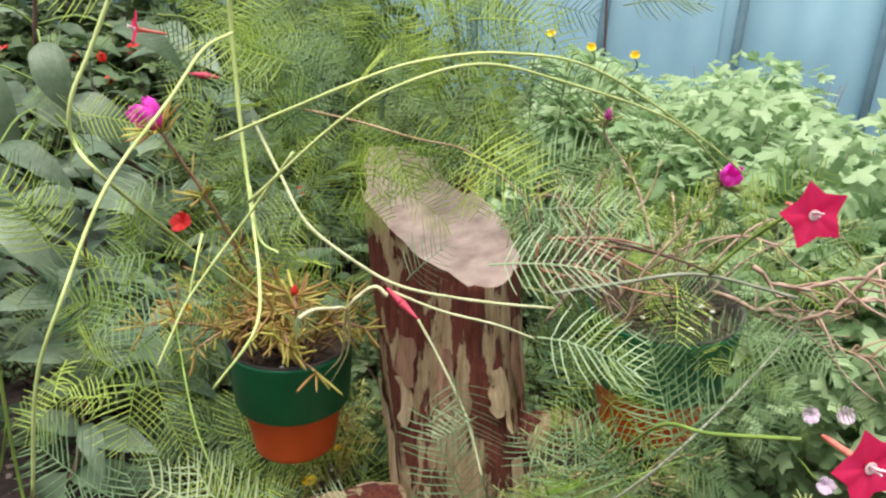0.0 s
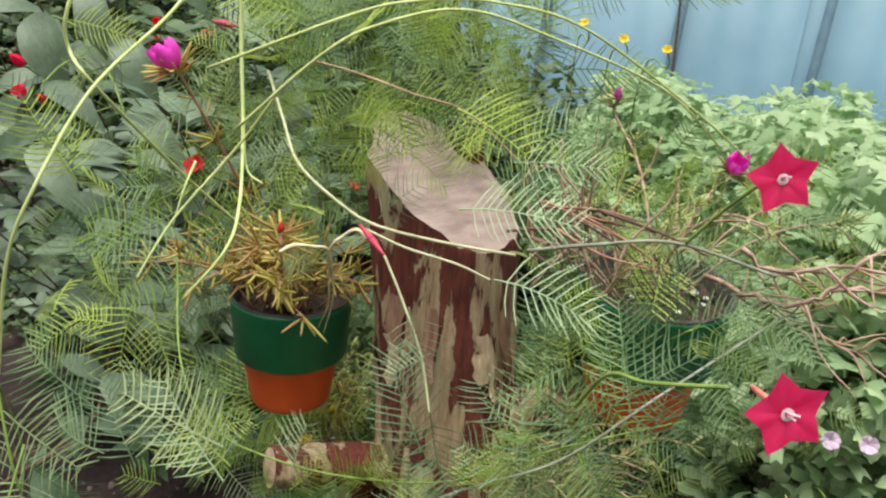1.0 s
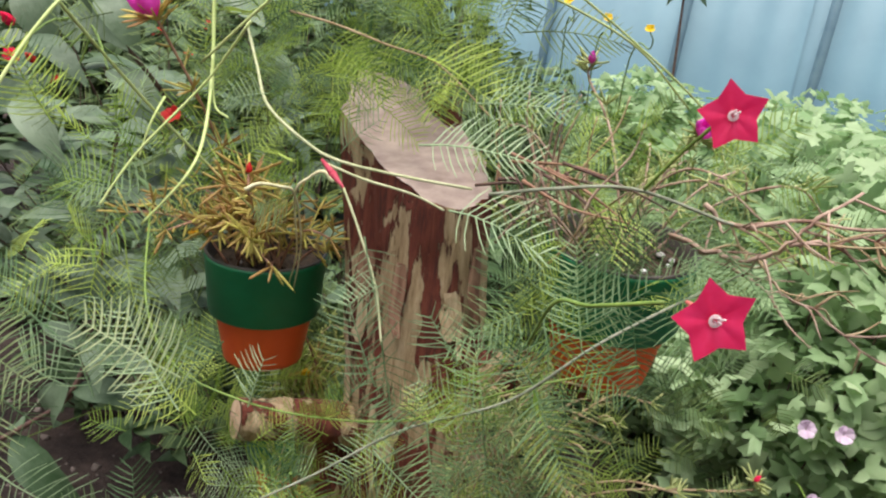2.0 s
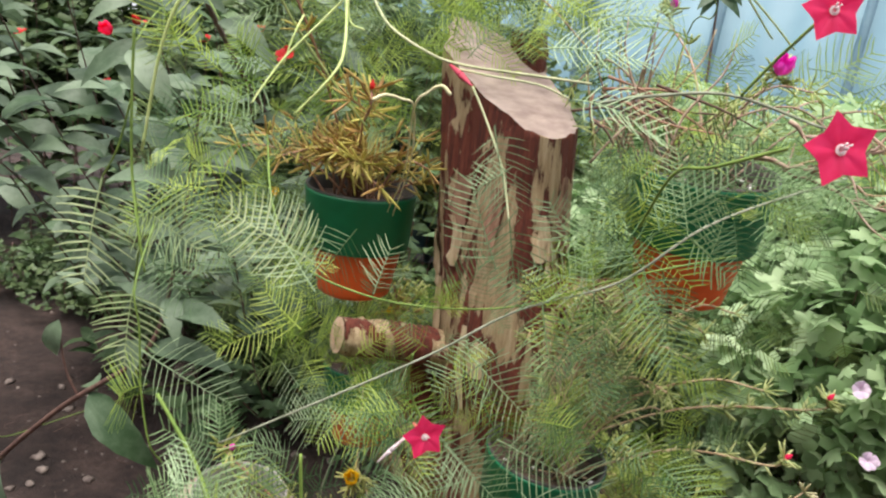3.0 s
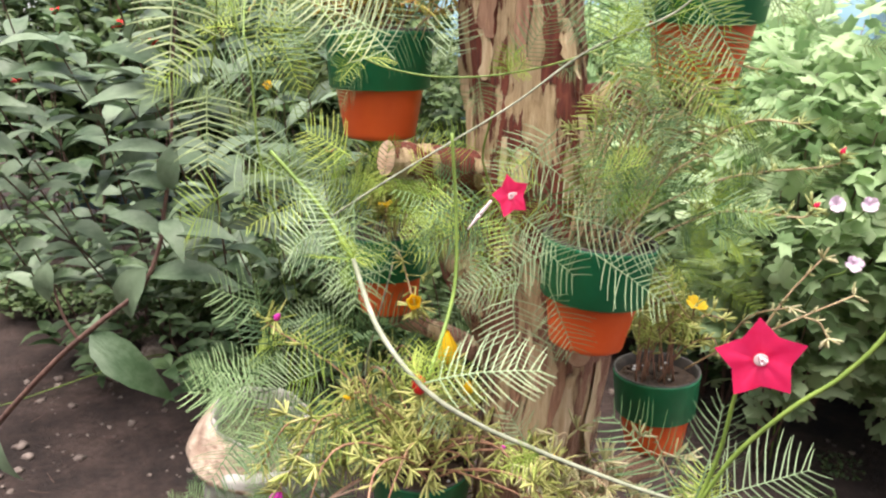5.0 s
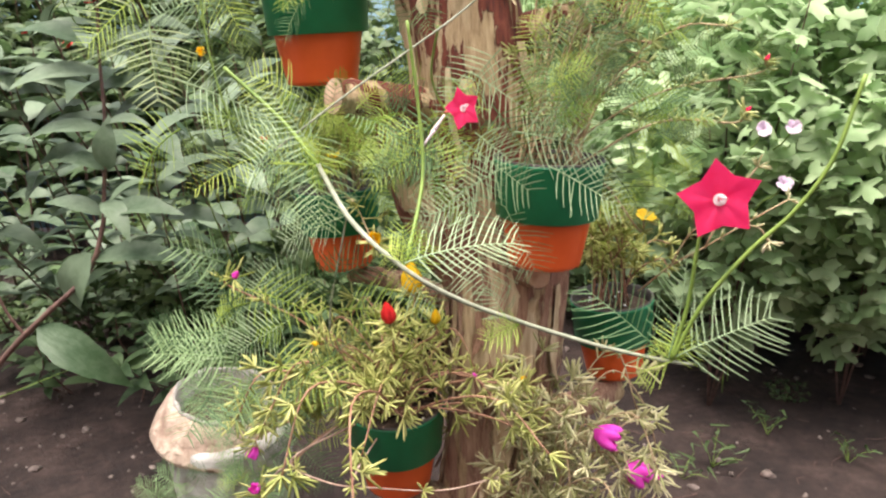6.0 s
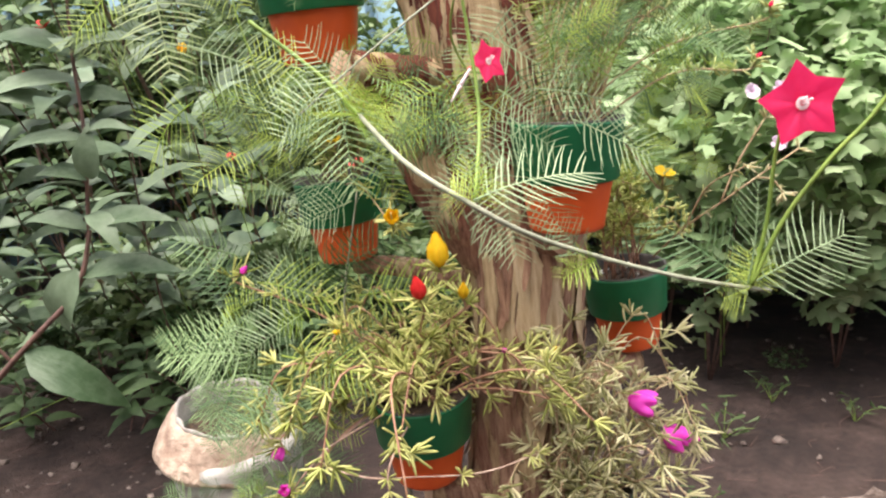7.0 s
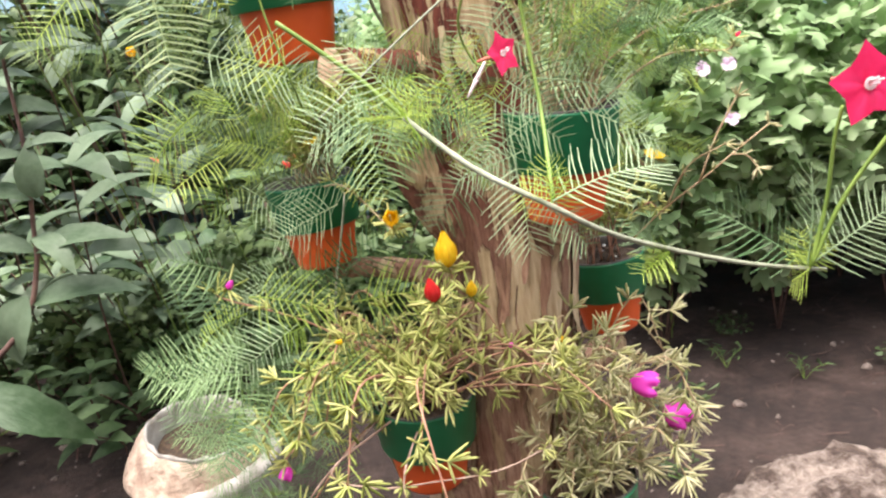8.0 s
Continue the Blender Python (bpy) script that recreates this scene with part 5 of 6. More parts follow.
# dead twigs at the top of the trunk
dry = thing("dead_twigs", "bundle of dead brown twigs caught at the trunk's top", "twigs")
rd = random.Random(5)
for k in range(20):
    b = Vector((0.13 + rd.uniform(-0.035, 0.04), 0.46 + rd.uniform(-0.05, 0.05), 1.015 + rd.uniform(-0.01, 0.01)))
    lean_ = Vector((rd.uniform(-0.05, 0.04), rd.uniform(-0.04, 0.02), 0))
    up_ = rd.uniform(0.04, 0.12)
    m = Mesh()
    tube(m, smooth_line([b, b + lean_ * 0.3 + Vector((rd.uniform(-0.006, 0.006), 0, up_ * 0.4)), b + lean_ * 0.8 + Vector((0, 0, up_ * 0.75)), b + lean_ + Vector((rd.uniform(-0.012, 0.012), 0, up_))], 4), 0.0014, 0.0005, 5, 0.15)
    part("twig", m, TWIG if k % 3 else STEM_DRY, dry)
for k in range(14):
    b = Vector((0.10 + rd.uniform(-0.03, 0.04), 0.43 + rd.uniform(-0.03, 0.05), 1.055 + rd.uniform(-0.015, 0.03)))
    e = Vector((rd.uniform(0.02, 0.09), rd.uniform(-0.03, 0.03), rd.uniform(-0.035, 0.01)))
    m = Mesh()
    tube(m, smooth_line([b, b + e * 0.5 + Vector((rd.uniform(-0.01, 0.01), 0, rd.uniform(-0.012, 0.012))), b + e], 4), 0.0015, 0.0006, 5, 0.15)
    part("twig", m, STEM_RED if k % 2 else STEM_BROWN, dry)
snag = thing("dead_branch", "tangle of crooked dry pinkish branches beside the upper pot", "dead branch")
for pts, r0 in (([(0.245, 0.44, 1.068), (0.262, 0.43, 1.060), (0.28, 0.42, 1.063), (0.303, 0.42, 1.072), (0.345, 0.41, 1.078), (0.40, 0.40, 1.09)], 0.0024),
                ([(0.225, 0.47, 1.035), (0.26, 0.44, 1.034), (0.285, 0.42, 1.040), (0.302, 0.415, 1.056), (0.318, 0.42, 1.078), (0.345, 0.43, 1.098)], 0.0028),
                ([(0.302, 0.415, 1.056), (0.325, 0.41, 1.062), (0.352, 0.41, 1.070), (0.41, 0.42, 1.062)], 0.0017),
                ([(0.25, 0.45, 1.030), (0.29, 0.43, 1.020), (0.33, 0.42, 1.012), (0.38, 0.42, 0.985)], 0.0018)):
    m = Mesh()
    line = [q + Vector((rd.uniform(-0.0025, 0.0025), rd.uniform(-0.002, 0.002), rd.uniform(-0.0025, 0.0025))) for q in smooth_line(pts, 4)]
    tube(m, line, r0 * 0.75, r0 * 0.4, 7, 0.3)
    limb = part("limb", m, TWIG, snag)
    for q in range(14):
        b = line[rd.randrange(2, len(line))]
        e = Vector((rd.uniform(0.0, 0.06), rd.uniform(-0.04, 0.02), rd.uniform(-0.03, 0.03)))
        m = Mesh()
        tube(m, smooth_line([b, b + e * 0.5 + Vector((0, 0, rd.uniform(-0.012, 0.012))), b + e], 3), 0.0011, 0.0004, 5, 0.15)
        part("twig", m, TWIG if q % 2 else STEM_DRY, limb)


# ---- broad-leaved plants ----
def lance_leaf(length, width, sag, seed):
    r = random.Random(seed)
    m = Mesh()
    n = 11
    line = [Vector((0.01 * length * math.sin(t * 5 + seed), length * t, length * (0.14 * math.sin(t * 2.6) - sag * t * t))) for t in [i / n for i in range(n + 1)]]
    wd = [width * max(0.05, math.sin(math.pi * (i / n) ** 0.75) ** 0.9) * r.uniform(0.92, 1.08) for i in range(n + 1)]
    wd[0], wd[-1] = width * 0.08, width * 0.02
    ribbon(m, line, wd, (1, 0, 0), 0.20)
    tube(m, [p - Vector((0, 0, 0.0012)) for p in line], 0.0014, 0.0004, 3, cap=False)
    return m


LANCE = [lance_leaf(0.125, 0.0215, 0.25, 1).data("leaf", BROAD), lance_leaf(0.115, 0.021, 0.32, 2).data("leaf", BROAD), lance_leaf(0.135, 0.022, 0.1, 3).data("leaf", BROAD), lance_leaf(0.095, 0.023, 0.40, 4).data("leaf", BROAD)]


FAR_LEAF = [lance_leaf(0.105, 0.020, 0.25, 11).data("leaf", BROAD_FAR_SHADED), lance_leaf(0.095, 0.021, 0.35, 12).data("leaf", BROAD_FAR_SHADED), lance_leaf(0.115, 0.020, 0.1, 13).data("leaf", BROAD_FAR_SHADED), lance_leaf(0.080, 0.022, 0.42, 14).data("leaf", BROAD_FAR_SHADED)]
NEAR_LEAF = lance_leaf(0.125, 0.0225, 0.22, 7).data("leaf", BROAD)


def broad_plant(base, tip, seed, step=0.085, size=1.0, start=0.2, flower=None, bank=LANCE):
    r = random.Random(seed)
    b = Vector(base)
    plant = thing("garden_plant", "tall garden plant with paired green lance leaves on a brown stem", "plant", Matrix.Translation(b), "broad-leaved plants in the bed")
    t = Vector(tip) - b
    line = smooth_line([Vector((0, 0, 0)), t * 0.35 + Vector((r.uniform(-0.03, 0.03), r.uniform(-0.03, 0.03), 0.0)), t * 0.7 + Vector((r.uniform(-0.03, 0.03), r.uniform(-0.03, 0.03), 0)), t], 8)
    m = Mesh()
    tube(m, line, 0.0028, 0.0015, 6)
    part("stem", m, STEM_BROWN, plant)
    total = sum((q - p).length for p, q in zip(line, line[1:]))
    run, last, a = 0.0, total * start, r.uniform(0, 3.14)
    for p, q in zip(line, line[1:]):
        run += (q - p).length
        if run - last > step * r.uniform(0.8, 1.2) or q is line[-1]:
            last = run
            a += 1.5708 + r.uniform(-0.3, 0.3)
            for s in (0, math.pi) if q is not line[-1] else (0, 1.57, 3.14, 4.71):
                w_ = Vector((math.cos(a + s), math.sin(a + s), r.uniform(-0.15, 0.55)))
                part("leaf", bank[r.randrange(4)], None, plant, at=turn_to(q, w_, Vector((r.uniform(-0.3, 0.3), r.uniform(-0.9, 0.1), 1)), size * r.uniform(0.65, 1.15)))
    if flower:
        part("flower", petals_cup(0.022, False, seed), flower, plant, "small " + flower.name.split("_")[0] + " bloom", at=turn_to(t, (1, 0, 0.2), (0.1, -0.6, 1)))


near = thing("garden_plant", "leaning garden plant with large pale lance leaves on a purplish stem", "plant", Matrix.Translation((-1.05, 0.72, -0.005)), "broad-leaved plants in the bed")
NB = Vector((-1.05, 0.72, -0.005))
m = Mesh()
tube(m, smooth_line([Vector(p) - NB for p in ((-1.05, 0.72, -0.005), (-0.919, 0.72, 0.22), (-0.873, 0.715, 0.281), (-0.74, 0.70, 0.41), (-0.655, 0.69, 0.48), (-0.585, 0.705, 0.54), (-0.556, 0.72, 0.61), (-0.545, 0.72, 0.66), (-0.525, 0.72, 0.765), (-0.524, 0.735, 0.87), (-0.515, 0.745, 0.97))], 7), 0.0058, 0.0020, 9)
part("stem", m, STEM_BROWN, near)
m = Mesh()
tube(m, smooth_line([Vector(p) - NB for p in ((-0.70, 0.697, 0.44), (-0.72, 0.69, 0.49), (-0.735, 0.69, 0.56))], 5), 0.0028, 0.0018, 7)
part("side_stem", m, STEM_BROWN, near)
for a, b, face, kind_ in (((-0.672, 0.692, 0.462), (-0.535, 0.68, 0.360), (0.3, -1, 0.55), 0), ((-0.572, 0.70, 0.575), (-0.640, 0.705, 0.470), (-0.2, -1, 0.3), 3), ((-0.735, 0.69, 0.575), (-0.746, 0.68, 0.505), (0.2, -1, 0.3), 3),
                          ((-0.552, 0.72, 0.628), (-0.415, 0.70, 0.633), (0.1, -0.55, 1), 2), ((-0.553, 0.72, 0.628), (-0.643, 0.72, 0.660), (-0.1, -0.5, 1), 0), ((-0.545, 0.72, 0.65), (-0.485, 0.66, 0.618), (0.2, -0.5, 1), 1),
                          ((-0.527, 0.72, 0.758), (-0.640, 0.70, 0.750), (0, -0.5, 1), 2), ((-0.526, 0.715, 0.70), (-0.513, 0.69, 0.772), (0.1, -1, 0.2), 3), ((-0.525, 0.72, 0.765), (-0.450, 0.70, 0.771), (0, -0.5, 1), 0), ((-0.534, 0.72, 0.700), (-0.585, 0.69, 0.730), (0.2, -0.7, 1), 3),
                          ((-0.524, 0.735, 0.87), (-0.410, 0.72, 0.882), (0, -0.5, 1), 2), ((-0.525, 0.735, 0.87), (-0.636, 0.72, 0.925), (0.2, -0.5, 1), 1), ((-0.526, 0.74, 0.84), (-0.655, 0.70, 0.822), (0.1, -0.6, 1), 2), ((-0.524, 0.735, 0.88), (-0.50, 0.66, 0.90), (0.1, -0.4, 1), 3),
                          ((-0.515, 0.745, 0.97), (-0.43, 0.71, 0.985), (0, -0.5, 1), 0), ((-0.515, 0.745, 0.97), (-0.60, 0.71, 0.995), (0, -0.5, 1), 1), ((-0.515, 0.745, 0.97), (-0.52, 0.68, 1.01), (0, -0.7, 0.6), 3), ((-0.575, 0.71, 0.56), (-0.43, 0.735, 0.548), (0, -0.5, 1), 2),
                          ((-0.90, 0.715, 0.255), (-0.855, 0.68, 0.165), (-0.3, -1, 0.3), 1), ((-0.90, 0.715, 0.255), (-0.95, 0.68, 0.20), (0.1, -1, 0.3), 3), ((-0.66, 0.695, 0.475), (-0.72, 0.74, 0.45), (0, -0.6, 1), 3)):
    va, vb = Vector(a), Vector(b)
    part("leaf", NEAR_LEAF if kind_ == 0 else LANCE[kind_], None, near, at=turn_to(va - NB, vb - va, face, (vb - va).length / (0.125, 0.115, 0.135, 0.095)[kind_]))
broad_plant((-0.78, 1.50, 0), (-0.53, 0.86, 0.72), 51, 0.075, 1.0, 0.5)
tall = thing("garden_plant", "tall garden plant with broad grey-green lance leaves beside the vine", "plant", Matrix.Translation((-0.80, 1.9, -0.005)), "broad-leaved plants in the bed")
NB = Vector((-0.80, 1.9, -0.005))
m = Mesh()
tube(m, smooth_line([Vector(p) - NB for p in ((-0.80, 1.9, -0.005), (-0.68, 1.45, 0.65), (-0.55, 0.90, 1.0), (-0.48, 0.66, 1.15), (-0.46, 0.63, 1.24))], 7), 0.0055, 0.0022, 8)
part("stem", m, STEM_BROWN, tall)
for a, b, kind_ in (((-0.524, 0.640, 1.045), (-0.606, 0.600, 0.975), 2), ((-0.558, 0.640, 1.161), (-0.491, 0.600, 1.087), 3), ((-0.554, 0.640, 1.093), (-0.601, 0.600, 1.064), 0), ((-0.521, 0.640, 0.971), (-0.545, 0.600, 1.013), 3), ((-0.520, 0.640, 1.224), (-0.573, 0.600, 1.222), 1), ((-0.490, 0.640, 1.134), (-0.403, 0.600, 1.116), 3)):
    va, vb = Vector(a), Vector(b)
    part("leaf", LANCE[kind_], None, tall, at=turn_to(va - NB, vb - va, (0.2, -1, 0.8), (vb - va).length / (0.125, 0.115, 0.135, 0.095)[kind_]))
    root = Vector((-0.49, 0.68, max(va.z - 0.03, 1.12)))
    m = Mesh()
    tube(m, smooth_line([root - NB, root.lerp(va, 0.6) + Vector((0, 0, 0.008)) - NB, va - NB], 3), 0.0016, 0.0012, 5)
    part("leaf_stalk", m, STEM_GREEN, tall)
# pale drooping leaves of the same plant behind the vine's loops
for a, b, kind_ in (((-0.335, 0.50, 1.155), (-0.290, 0.49, 1.125), 3), ((-0.290, 0.50, 1.215), (-0.235, 0.49, 1.200), 1), ((-0.362, 0.50, 1.200), (-0.335, 0.48, 1.160), 3), ((-0.420, 0.50, 1.105), (-0.350, 0.49, 1.075), 2), ((-0.440, 0.50, 1.040), (-0.375, 0.48, 0.995), 0), ((-0.325, 0.50, 1.085), (-0.262, 0.49, 1.062), 1)):
    va, vb = Vector(a), Vector(b)
    part("leaf", LANCE[kind_], None, tall, at=turn_to(va - NB, vb - va, (0.1, -0.6, 1), (vb - va).length / (0.105, 0.095, 0.115, 0.075)[kind_]))
    root = Vector((-0.475, 0.645, min(max(va.z - 0.01, 1.12), 1.22)))
    m = Mesh()
    tube(m, smooth_line([root - NB, root.lerp(va, 0.6) + Vector((0, 0, 0.010)) - NB, va - NB], 3), 0.0015, 0.0010, 5)
    part("leaf_stalk", m, STEM_GREEN, tall)
rf = random.Random(55)
for i in range(15):
    x = -0.46 - 0.060 * i
    broad_plant((x - rf.uniform(0.05, 0.35), rf.uniform(1.72, 1.95), 0), (x + rf.uniform(-0.08, 0.05), rf.uniform(0.78, 1.15), rf.uniform(0.70, 1.22)), 200 + i, 0.085, rf.uniform(1.0, 1.3), 0.10, None)
rb = random.Random(60)
spots = []
while len(spots) < 78:
    x, y = rb.uniform(-2.9, 0.45), rb.uniform(1.7, 2.95)
    if (x < 0.3 and y < 1.88 + 0.10 * math.sin(x * 5)) or (x > -0.2 and y < 2.0) or any((x - a) ** 2 + (y - b) ** 2 < 0.024 for a, b in spots):
        continue
    spots.append((x, y))
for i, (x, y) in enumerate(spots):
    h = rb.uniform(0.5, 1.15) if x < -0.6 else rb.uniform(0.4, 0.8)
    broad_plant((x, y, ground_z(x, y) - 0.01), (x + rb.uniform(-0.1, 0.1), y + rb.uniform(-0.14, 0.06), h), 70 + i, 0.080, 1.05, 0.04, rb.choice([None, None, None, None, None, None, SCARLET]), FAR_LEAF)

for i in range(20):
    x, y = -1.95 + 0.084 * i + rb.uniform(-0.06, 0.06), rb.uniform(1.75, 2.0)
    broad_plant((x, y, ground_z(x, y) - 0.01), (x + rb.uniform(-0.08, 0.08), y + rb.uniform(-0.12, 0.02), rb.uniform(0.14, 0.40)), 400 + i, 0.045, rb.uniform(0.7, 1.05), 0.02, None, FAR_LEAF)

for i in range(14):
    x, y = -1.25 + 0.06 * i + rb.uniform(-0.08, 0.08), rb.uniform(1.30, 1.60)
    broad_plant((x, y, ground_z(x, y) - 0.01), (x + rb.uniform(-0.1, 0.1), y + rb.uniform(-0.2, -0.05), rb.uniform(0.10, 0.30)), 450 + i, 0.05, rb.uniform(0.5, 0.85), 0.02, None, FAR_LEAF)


# ---- bed of lobed-leaved plants ----
def lobed_leaf(mesh, m, size, r):
    """A soft toothed leaf of five to seven lobes round its stalk."""
    n, pts = 21, [Vector((0, 0, 0.06 * size))]
    lobes, cup = r.choice([1.45, 1.75, 1.95]), r.uniform(-0.55, 0.05)
    for k in range(n):
        a = radians(-160 + 320 * k / (n - 1))
        lobe = (0.36 + 0.70 * abs(math.cos(a * lobes)) ** 0.9) * (1.0 if k % 2 else 0.85) * r.uniform(0.90, 1.1)
        rr = size * lobe * (1 - 0.34 * abs(a) / 2.8)
        pts.append(Vector((rr * math.sin(a), rr * math.cos(a) * 1.2 + size * 0.15, size * (0.07 * math.cos(2 * lobes * a) + cup * (rr / size) ** 2 + r.uniform(-0.04, 0.04)))))
    mesh.add([m @ p for p in pts], [(0, k + 1, k) for k in range(1, n)])


def bush(seed, height, spread, count, mat, name, label, leaf=0.034, top_only=0.55, floor_=0.10):
    r = random.Random(seed)
    plant = thing(name, label, "plant", None, "leafy plants in the bed")
    crown = Mesh()
    for k in range(4 if height > 0.3 else 1):
        a = r.uniform(0, 6.283)
        e = Vector((math.cos(a), math.sin(a), 0)) * spread * r.uniform(0.2, 0.85) + Vector((0, 0, height * r.uniform(0.6, 0.95)))
        line = smooth_line([(0, 0, 0), e * 0.5 + Vector((0, 0, 0.05)), e], 4)
        stem = Mesh()
        tube(stem, line, 0.0026, 0.0012, 5)
        part("stem", stem, STEM_BROWN, plant)
    for k in range(count):
        a, q = r.uniform(0, 6.283), math.sqrt(r.random())
        z = height * (1 - 0.42 * q ** 2.2) * (1 - (1 - r.random() ** 0.45) * top_only) + r.uniform(-0.03, 0.03)
        z = max(z, height * (floor_ + 0.25 * q * q))
        q *= 0.40 + 0.60 * min(1.0, max(0.0, (z / height - 0.18) / 0.40))
        p = Vector((math.cos(a) * q * spread, math.sin(a) * q * spread, z))
        out = Vector((math.cos(a) * q, math.sin(a) * q, 0.15))
        lobed_leaf(crown, turn_to(p, out + Vector((r.uniform(-0.7, 0.7), r.uniform(-0.7, 0.7), r.uniform(-0.4, 0.3))), Vector((out.x * 1.1 + r.uniform(-0.6, 0.6), out.y * 1.1 + r.uniform(-0.6, 0.6), r.uniform(0.4, 1)))), leaf * r.uniform(0.6, 1.2), r)
    part("crown", crown, mat, plant)
    return plant


LB = "leafy bed plant with pale green lobed leaves"
kinds = [bush(90, 1.12, 0.30, 1350, LOBED, "bed_plant", LB, 0.036, 0.93, 0.08), bush(91, 1.02, 0.28, 1200, LOBED, "bed_plant", LB, 0.037, 0.93, 0.08), bush(92, 1.16, 0.30, 1350, LOBED, "bed_plant", LB, 0.035, 0.93, 0.08)]
rl = random.Random(95)
bed = []
for j in range(6):
    for i in range(6):
        x, y = 0.50 + 0.27 * i + rl.uniform(-0.06, 0.06), 1.28 + 0.27 * j + rl.uniform(-0.06, 0.06)
        bed.append((x - (0.30 if j > 2 else 0.12 if j > 1 else 0), y))
for i, (x, y) in enumerate(bed):
    m = pose(x, y, -0.01, rl.uniform(0, 6), rl.uniform(-5, 5), rl.uniform(0, 360))
    tall_ = 1.0 - 0.14 * min(1.0, max(0.0, (x - 0.55) / 0.5)) - 0.22 * min(1.0, max(0.0, (x - 0.9) / 0.6))
    kinds[i % 3].scale = (1, 1, tall_)
    if i < 3:
        kinds[i].matrix_basis = m
    else:
        copy_thing(kinds[i % 3], m)
        kinds[i % 3].scale = (1, 1, 1)

# young plants along the front of the bed, leaf colour darkened for its shade
young = bush(93, 0.36, 0.20, 110, WEED, "bed_plant", "young bed plant, lobed leaves darkened for shade near the soil", 0.034, 0.9)
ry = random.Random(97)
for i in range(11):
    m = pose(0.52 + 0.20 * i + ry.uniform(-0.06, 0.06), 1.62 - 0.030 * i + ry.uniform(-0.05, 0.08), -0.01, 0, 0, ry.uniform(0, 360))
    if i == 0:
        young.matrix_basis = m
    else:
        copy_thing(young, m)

# tall dark shrubs before the fence
shrubs = [bush(120, 1.55, 0.42, 900, FAR_GREEN, "dark_shrub", "tall dark green leafy shrub before the fence", 0.045, 0.95), bush(121, 1.35, 0.40, 850, FAR_GREEN, "dark_shrub", "tall dark green leafy shrub before the fence", 0.05, 0.95)]
rs = random.Random(122)
for i in range(20):
    x, y = (-3.2 + 0.22 * i, 3.0 + rs.uniform(-0.1, 0.15)) if i < 12 else (-3.0 + rs.uniform(-0.2, 0.2), 3.0 - 0.35 * (i - 11))
    m = pose(x, y, -0.02, 0, 0, rs.uniform(0, 360))
    if i < 2:
        shrubs[i].matrix_basis = m
    else:
        copy_thing(shrubs[i % 2], m)
for x, y, sc in ((-0.30, 2.45, 0.66), (-0.05, 2.50, 0.62), (-0.42, 2.88, 0.72), (-0.22, 2.75, 0.70), (-0.02, 2.92, 0.62), (0.12, 3.0, 0.6)):
    shrubs[0].scale = (sc, sc, sc)
    copy_thing(shrubs[0], pose(x, y, -0.02, 0, 0, rs.uniform(0, 360)))
    shrubs[0].scale = (1, 1, 1)

# low weeds on the left
weeds = [bush(110, 0.20, 0.16, 150, WEED, "low_weed", "low dark green weed growing on the soil", 0.022, 0.8), bush(111, 0.15, 0.18, 140, WEED, "low_weed", "low dark green weed growing on the soil", 0.018, 0.8)]
rw = random.Random(112)
wspots = []
while len(wspots) < 46:
    x, y = rw.uniform(-2.2, 0.5), rw.uniform(1.62, 2.3)
    if x > -0.2 and y < 1.75:
        continue
    wspots.append((x, y))
wspots += [(-0.62, 1.50), (-0.35, 1.45), (-0.80, 1.62), (-0.5, 1.6), (0.95, 1.02), (0.72, 1.3)]
for i, (x, y) in enumerate(wspots):
    m = pose(x, y, ground_z(x, y) - 0.005, 0, 0, rw.uniform(0, 360)) @ Matrix.Scale(1.0 if i < 50 else 0.35, 4)
    if i < 2:
        weeds[i].matrix_basis = m
    else:
        s = 1.0 if i < 50 else 0.3
        weeds[i % 2].scale = (s, s, s)
        copy_thing(weeds[i % 2], pose(x, y, ground_z(x, y) - 0.005, 0, 0, rw.uniform(0, 360)))
        weeds[i % 2].scale = (1, 1, 1)

# lighter leafy weeds between the path and the bed
pale_weed = bush(115, 0.42, 0.20, 170, WEED_LIGHT, "leafy_weed", "mid-green leafy weed growing among the bed plants", 0.026, 0.85)
rp = random.Random(116)
for i in range(20):
    x, y = -1.0 + 0.052 * i + rp.uniform(-0.05, 0.05), rp.uniform(1.55, 1.80)
    m = pose(x, y, ground_z(x, y) - 0.005, 0, 0, rp.uniform(0, 360))
    sc = rp.uniform(0.6, 1.25)
    if i == 0:
        pale_weed.matrix_basis = m
    else:
        pale_weed.scale = (sc, sc, sc)
        copy_thing(pale_weed, m)
        pale_weed.scale = (1, 1, 1)

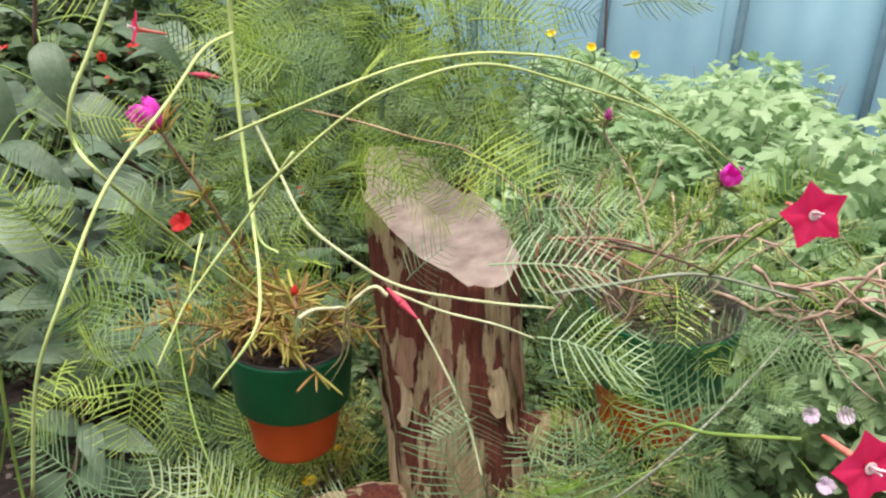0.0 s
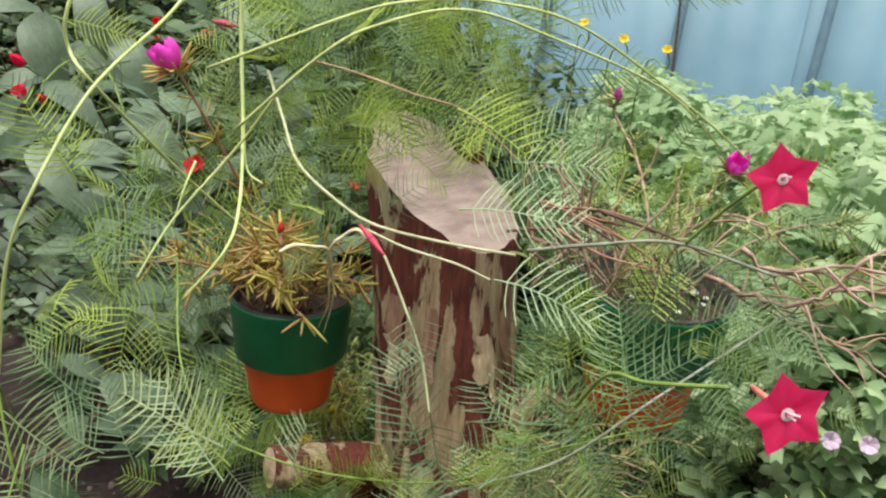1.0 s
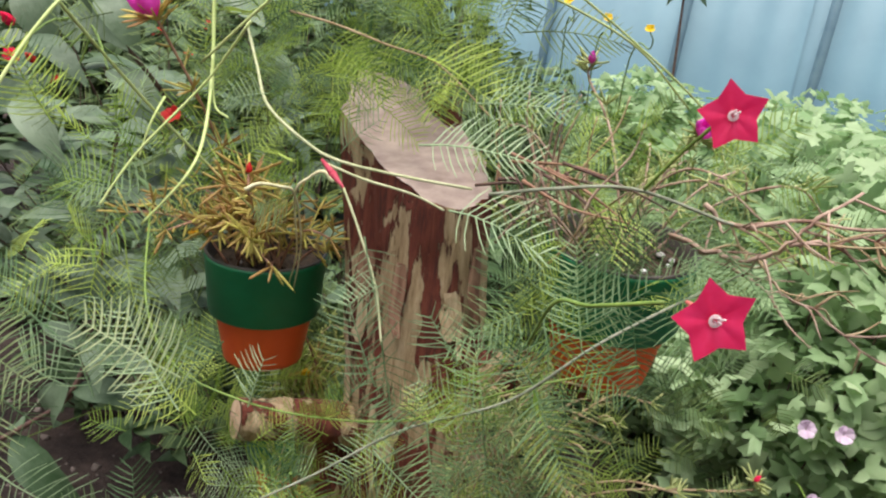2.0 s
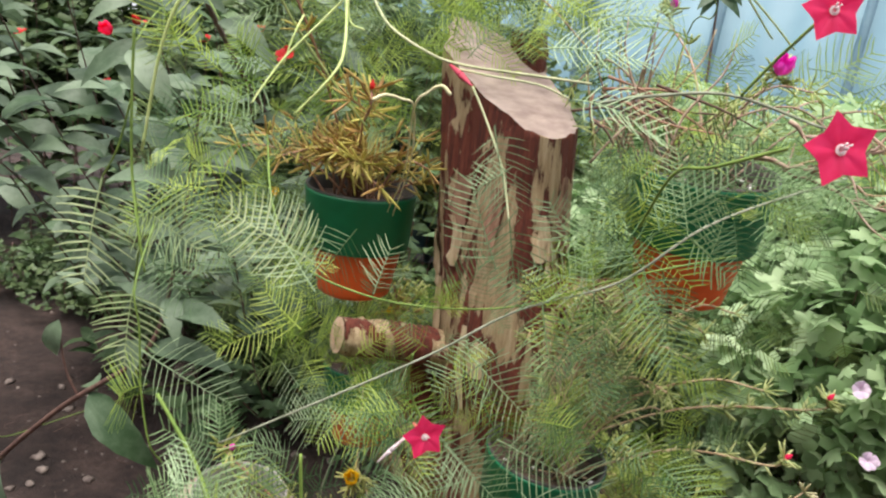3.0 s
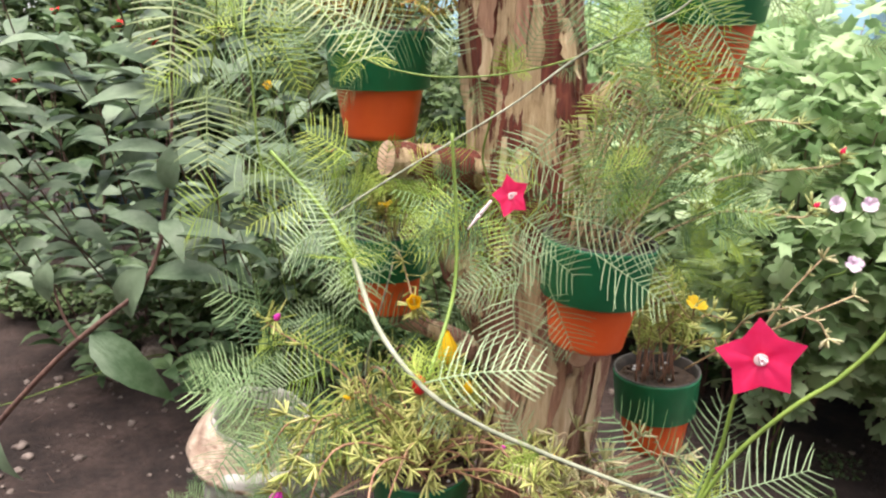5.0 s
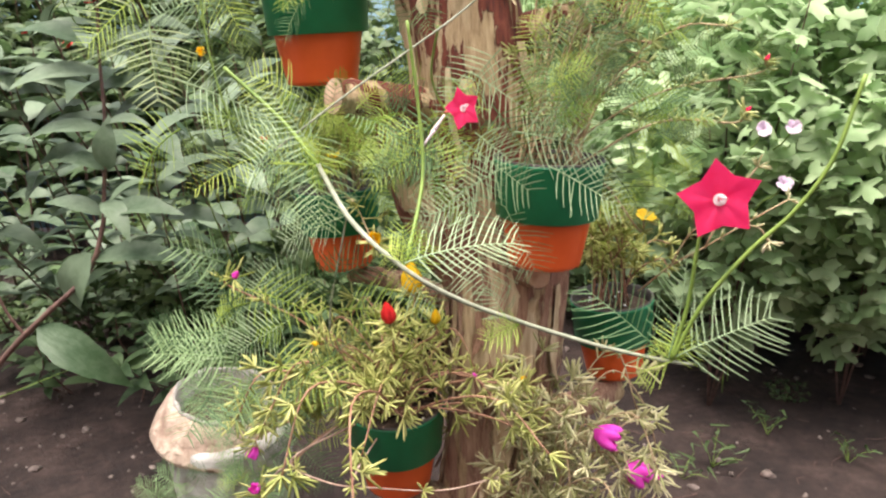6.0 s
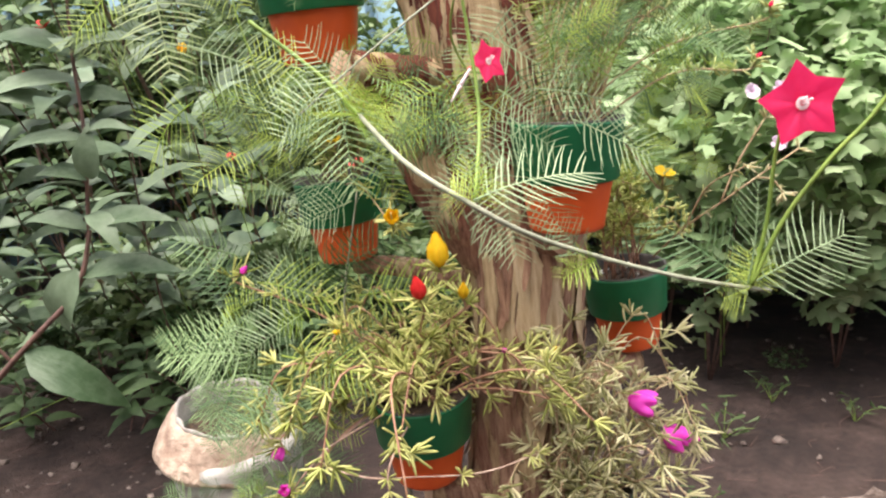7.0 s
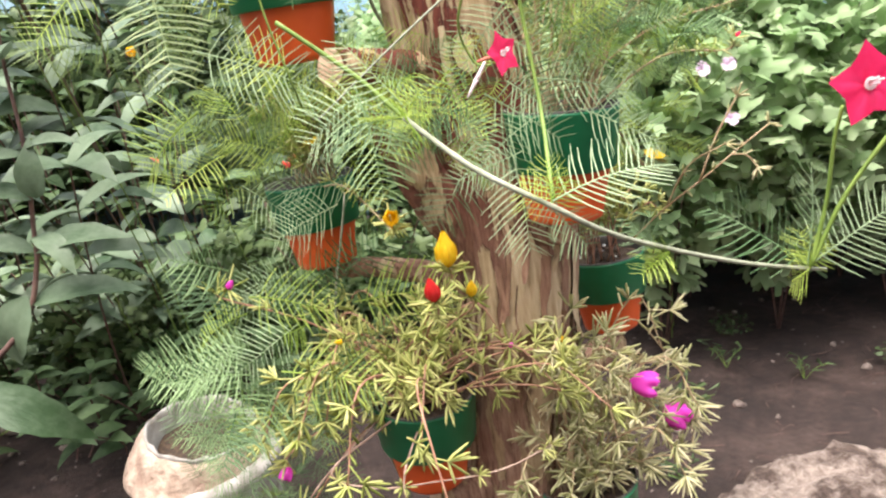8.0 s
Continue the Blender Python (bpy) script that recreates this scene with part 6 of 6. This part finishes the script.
# red blooms among the broad leaves
for i, (p, mat, size, closed) in enumerate((
        ((-0.539, 0.60, 1.105), CRIMSON, 0.013, True), ((-0.500, 0.80, 1.154), SCARLET, 0.008, None), ((-0.511, 0.60, 1.066), SCARLET, 0.010, True), ((-0.214, 0.45, 1.06), SCARLET, 0.008, False), ((-0.922, 0.723, 0.290), CRIMSON, 0.014, None), ((-0.689, 0.750, 1.041), CRIMSON, 0.013, None),
        ((0.074, 0.80, 1.211), YELLOW, 0.005, False), ((0.122, 0.80, 1.197), YELLOW, 0.005, False), ((0.172, 0.80, 1.19), YELLOW, 0.005, False), ((-0.355, 0.70, 0.858), YELLOW, 0.008, None))):
    kind = mat.name.split("_")[0]
    fl = thing("stalked_flower", "small " + kind + " flower on a thin green stalk", "flower", Matrix.Translation(p), "stalked flowers behind the trunk")
    part("petals", petals_cup(size, closed, 300 + i), mat, fl, at=turn_to((0, 0, 0), (1, 0, 0), (-0.2, -0.8, 0.6)))
    m = Mesh()
    tube(m, smooth_line([(0, 0, 0), (0.004, 0.04, -0.02), (-0.03, 0.25, -0.08), (-0.03, 0.60, -0.55 * p[2]), (-0.05, 0.80, 0.01 - p[2])], 6), 0.0008, 0.0014, 5)
    part("stalk", m, STEM_GREEN, fl)

# lilac blooms over the bed
for p in ((0.480, 0.890, 0.700), (0.53, 0.90, 0.70), (0.50, 0.84, 0.62)):
    lil = thing("bedding_flower", "pale lilac trumpet flower on a thin stalk in the bed", "flower", Matrix.Translation(p), "lilac flowers in the bed")
    part("petals", petals_cup(0.011, False, int(p[0] * 100)), LILAC, lil, at=turn_to((0, 0, 0), (1, 0, 0), (-0.3, -1, 0.5)))
    m = Mesh()
    tube(m, smooth_line([(0, 0, 0), (0.01, 0.06, -0.03), (0.03, 0.22, -0.10), (0.06, 0.42, -0.30), (0.08, 0.50, -p[2])], 5), 0.0012, 0.0020, 5)
    part("stalk", m, STEM_GREEN, lil)

# runners of the moss rose trailing past its pot, and dry bits on the soil
runner = thing("moss_rose_runner", "pinkish trailing moss rose runner with leaf rosettes across a pot", "plant", Matrix.Translation((-0.083, 0.385, 0.40)))
rr_ = random.Random(140)
for pts in ([(-0.03, 0.02, 0.045), (-0.10, -0.015, 0.02), (-0.06, -0.02, -0.006), (0.0, -0.025, -0.010), (0.07, -0.025, -0.012), (0.13, -0.01, -0.005)], [(-0.05, 0.03, 0.04), (-0.12, -0.01, 0.0), (-0.15, -0.02, -0.05), (-0.13, -0.02, -0.09)], [(0.0, 0.02, 0.04), (-0.03, -0.03, 0.0), (-0.02, -0.035, -0.05), (0.0, -0.03, -0.07)]):
    m = Mesh()
    line = smooth_line(pts, 6)
    tube(m, line, 0.0012, 0.0008, 6, 0.15)
    st = part("stem", m, TWIG, runner)
    nm = Mesh()
    for q in line[8::7] + [line[-1]]:
        for k in range(9):
            one_needle(nm, q, Vector((0.3, -1, 0.3)).normalized(), rr_, rr_.uniform(0.010, 0.017), 0.0012, rr_.uniform(-0.1, 0.8))
    part("needle_leaves", nm, MOSS, st)
litter = Mesh()
for k in range(130):
    x, y = rr_.choice([(rr_.uniform(-1.5, -0.3), rr_.uniform(0.7, 1.8)), (rr_.uniform(0.15, 1.4), rr_.uniform(0.7, 1.5))])
    a, ln = rr_.uniform(0, 6.28), rr_.uniform(0.015, 0.07)
    d = Vector((math.cos(a), math.sin(a), 0)) * ln
    b = Vector((x, y, ground_z(x, y) + 0.004))
    tube(litter, smooth_line([b, b + d * 0.5 + Vector((rr_.uniform(-0.01, 0.01), rr_.uniform(-0.01, 0.01), 0.002)), b + d], 3), 0.0009, 0.0004, 4)
tagged(part("dry_litter", litter, STEM_BROWN), "short brown dry stalks on the soil", "litter", kind="stuff")
for x, y, h in ((0.47, 1.02, 0.07), (0.40, 0.98, 0.05), (0.75, 1.05, 0.05), (0.36, 0.80, 0.035), (0.62, 1.14, 0.05)):
    sprig = thing("weed_sprig", "small pale weed sprig on bare soil", "weed", Matrix.Translation((x, y, ground_z(x, y) - 0.003)), "weed sprigs on the soil")
    for k in range(4):
        e = Vector((rr_.uniform(-0.05, 0.05), rr_.uniform(-0.04, 0.04), h * rr_.uniform(0.4, 1.1)))
        m = Mesh()
        tube(m, smooth_line([(0, 0, 0), e * 0.5 + Vector((0, 0, 0.01)), e], 4), 0.0009, 0.0005, 5)
        st = part("stalk", m, STEM_GREEN, sprig)
        lf = Mesh()
        for q in range(3):
            ribbon(lf, [e * (0.5 + 0.25 * q) + Vector((0, 0, 0.004)), e * (0.5 + 0.25 * q) + Vector((rr_.uniform(-0.02, 0.02), rr_.uniform(-0.02, 0.02), 0.012)), e * (0.5 + 0.25 * q) + Vector((rr_.uniform(-0.03, 0.03), rr_.uniform(-0.03, 0.03), 0.006))], [0.001, 0.004, 0.0005], (rr_.uniform(-1, 1), rr_.uniform(-1, 1), 0.1), 0.2)
        part("leaf", lf, WEED, st)

# dark leafy shoot and maroon plume standing before the fence
shoot = thing("dark_shoot", "tall shoot with broad dark green leaves before the fence", "plant", Matrix.Translation((0.225, 3.0, 0)))
m = Mesh()
tube(m, smooth_line([(0, 0, 0), (0.02, 0.0, 0.8), (-0.02, 0.0, 1.50)], 6), 0.008, 0.004, 6)
part("stem", m, STEM_BROWN, shoot)
for k in range(12):
    part("leaf", LANCE[k % 4], None, shoot, at=turn_to((-0.02, 0, 1.48 - 0.03 * (k % 3)), (math.cos(k * 0.9), -0.4, -0.5 + 0.1 * (k % 4)), (0, -1, 0.5), 1.1))
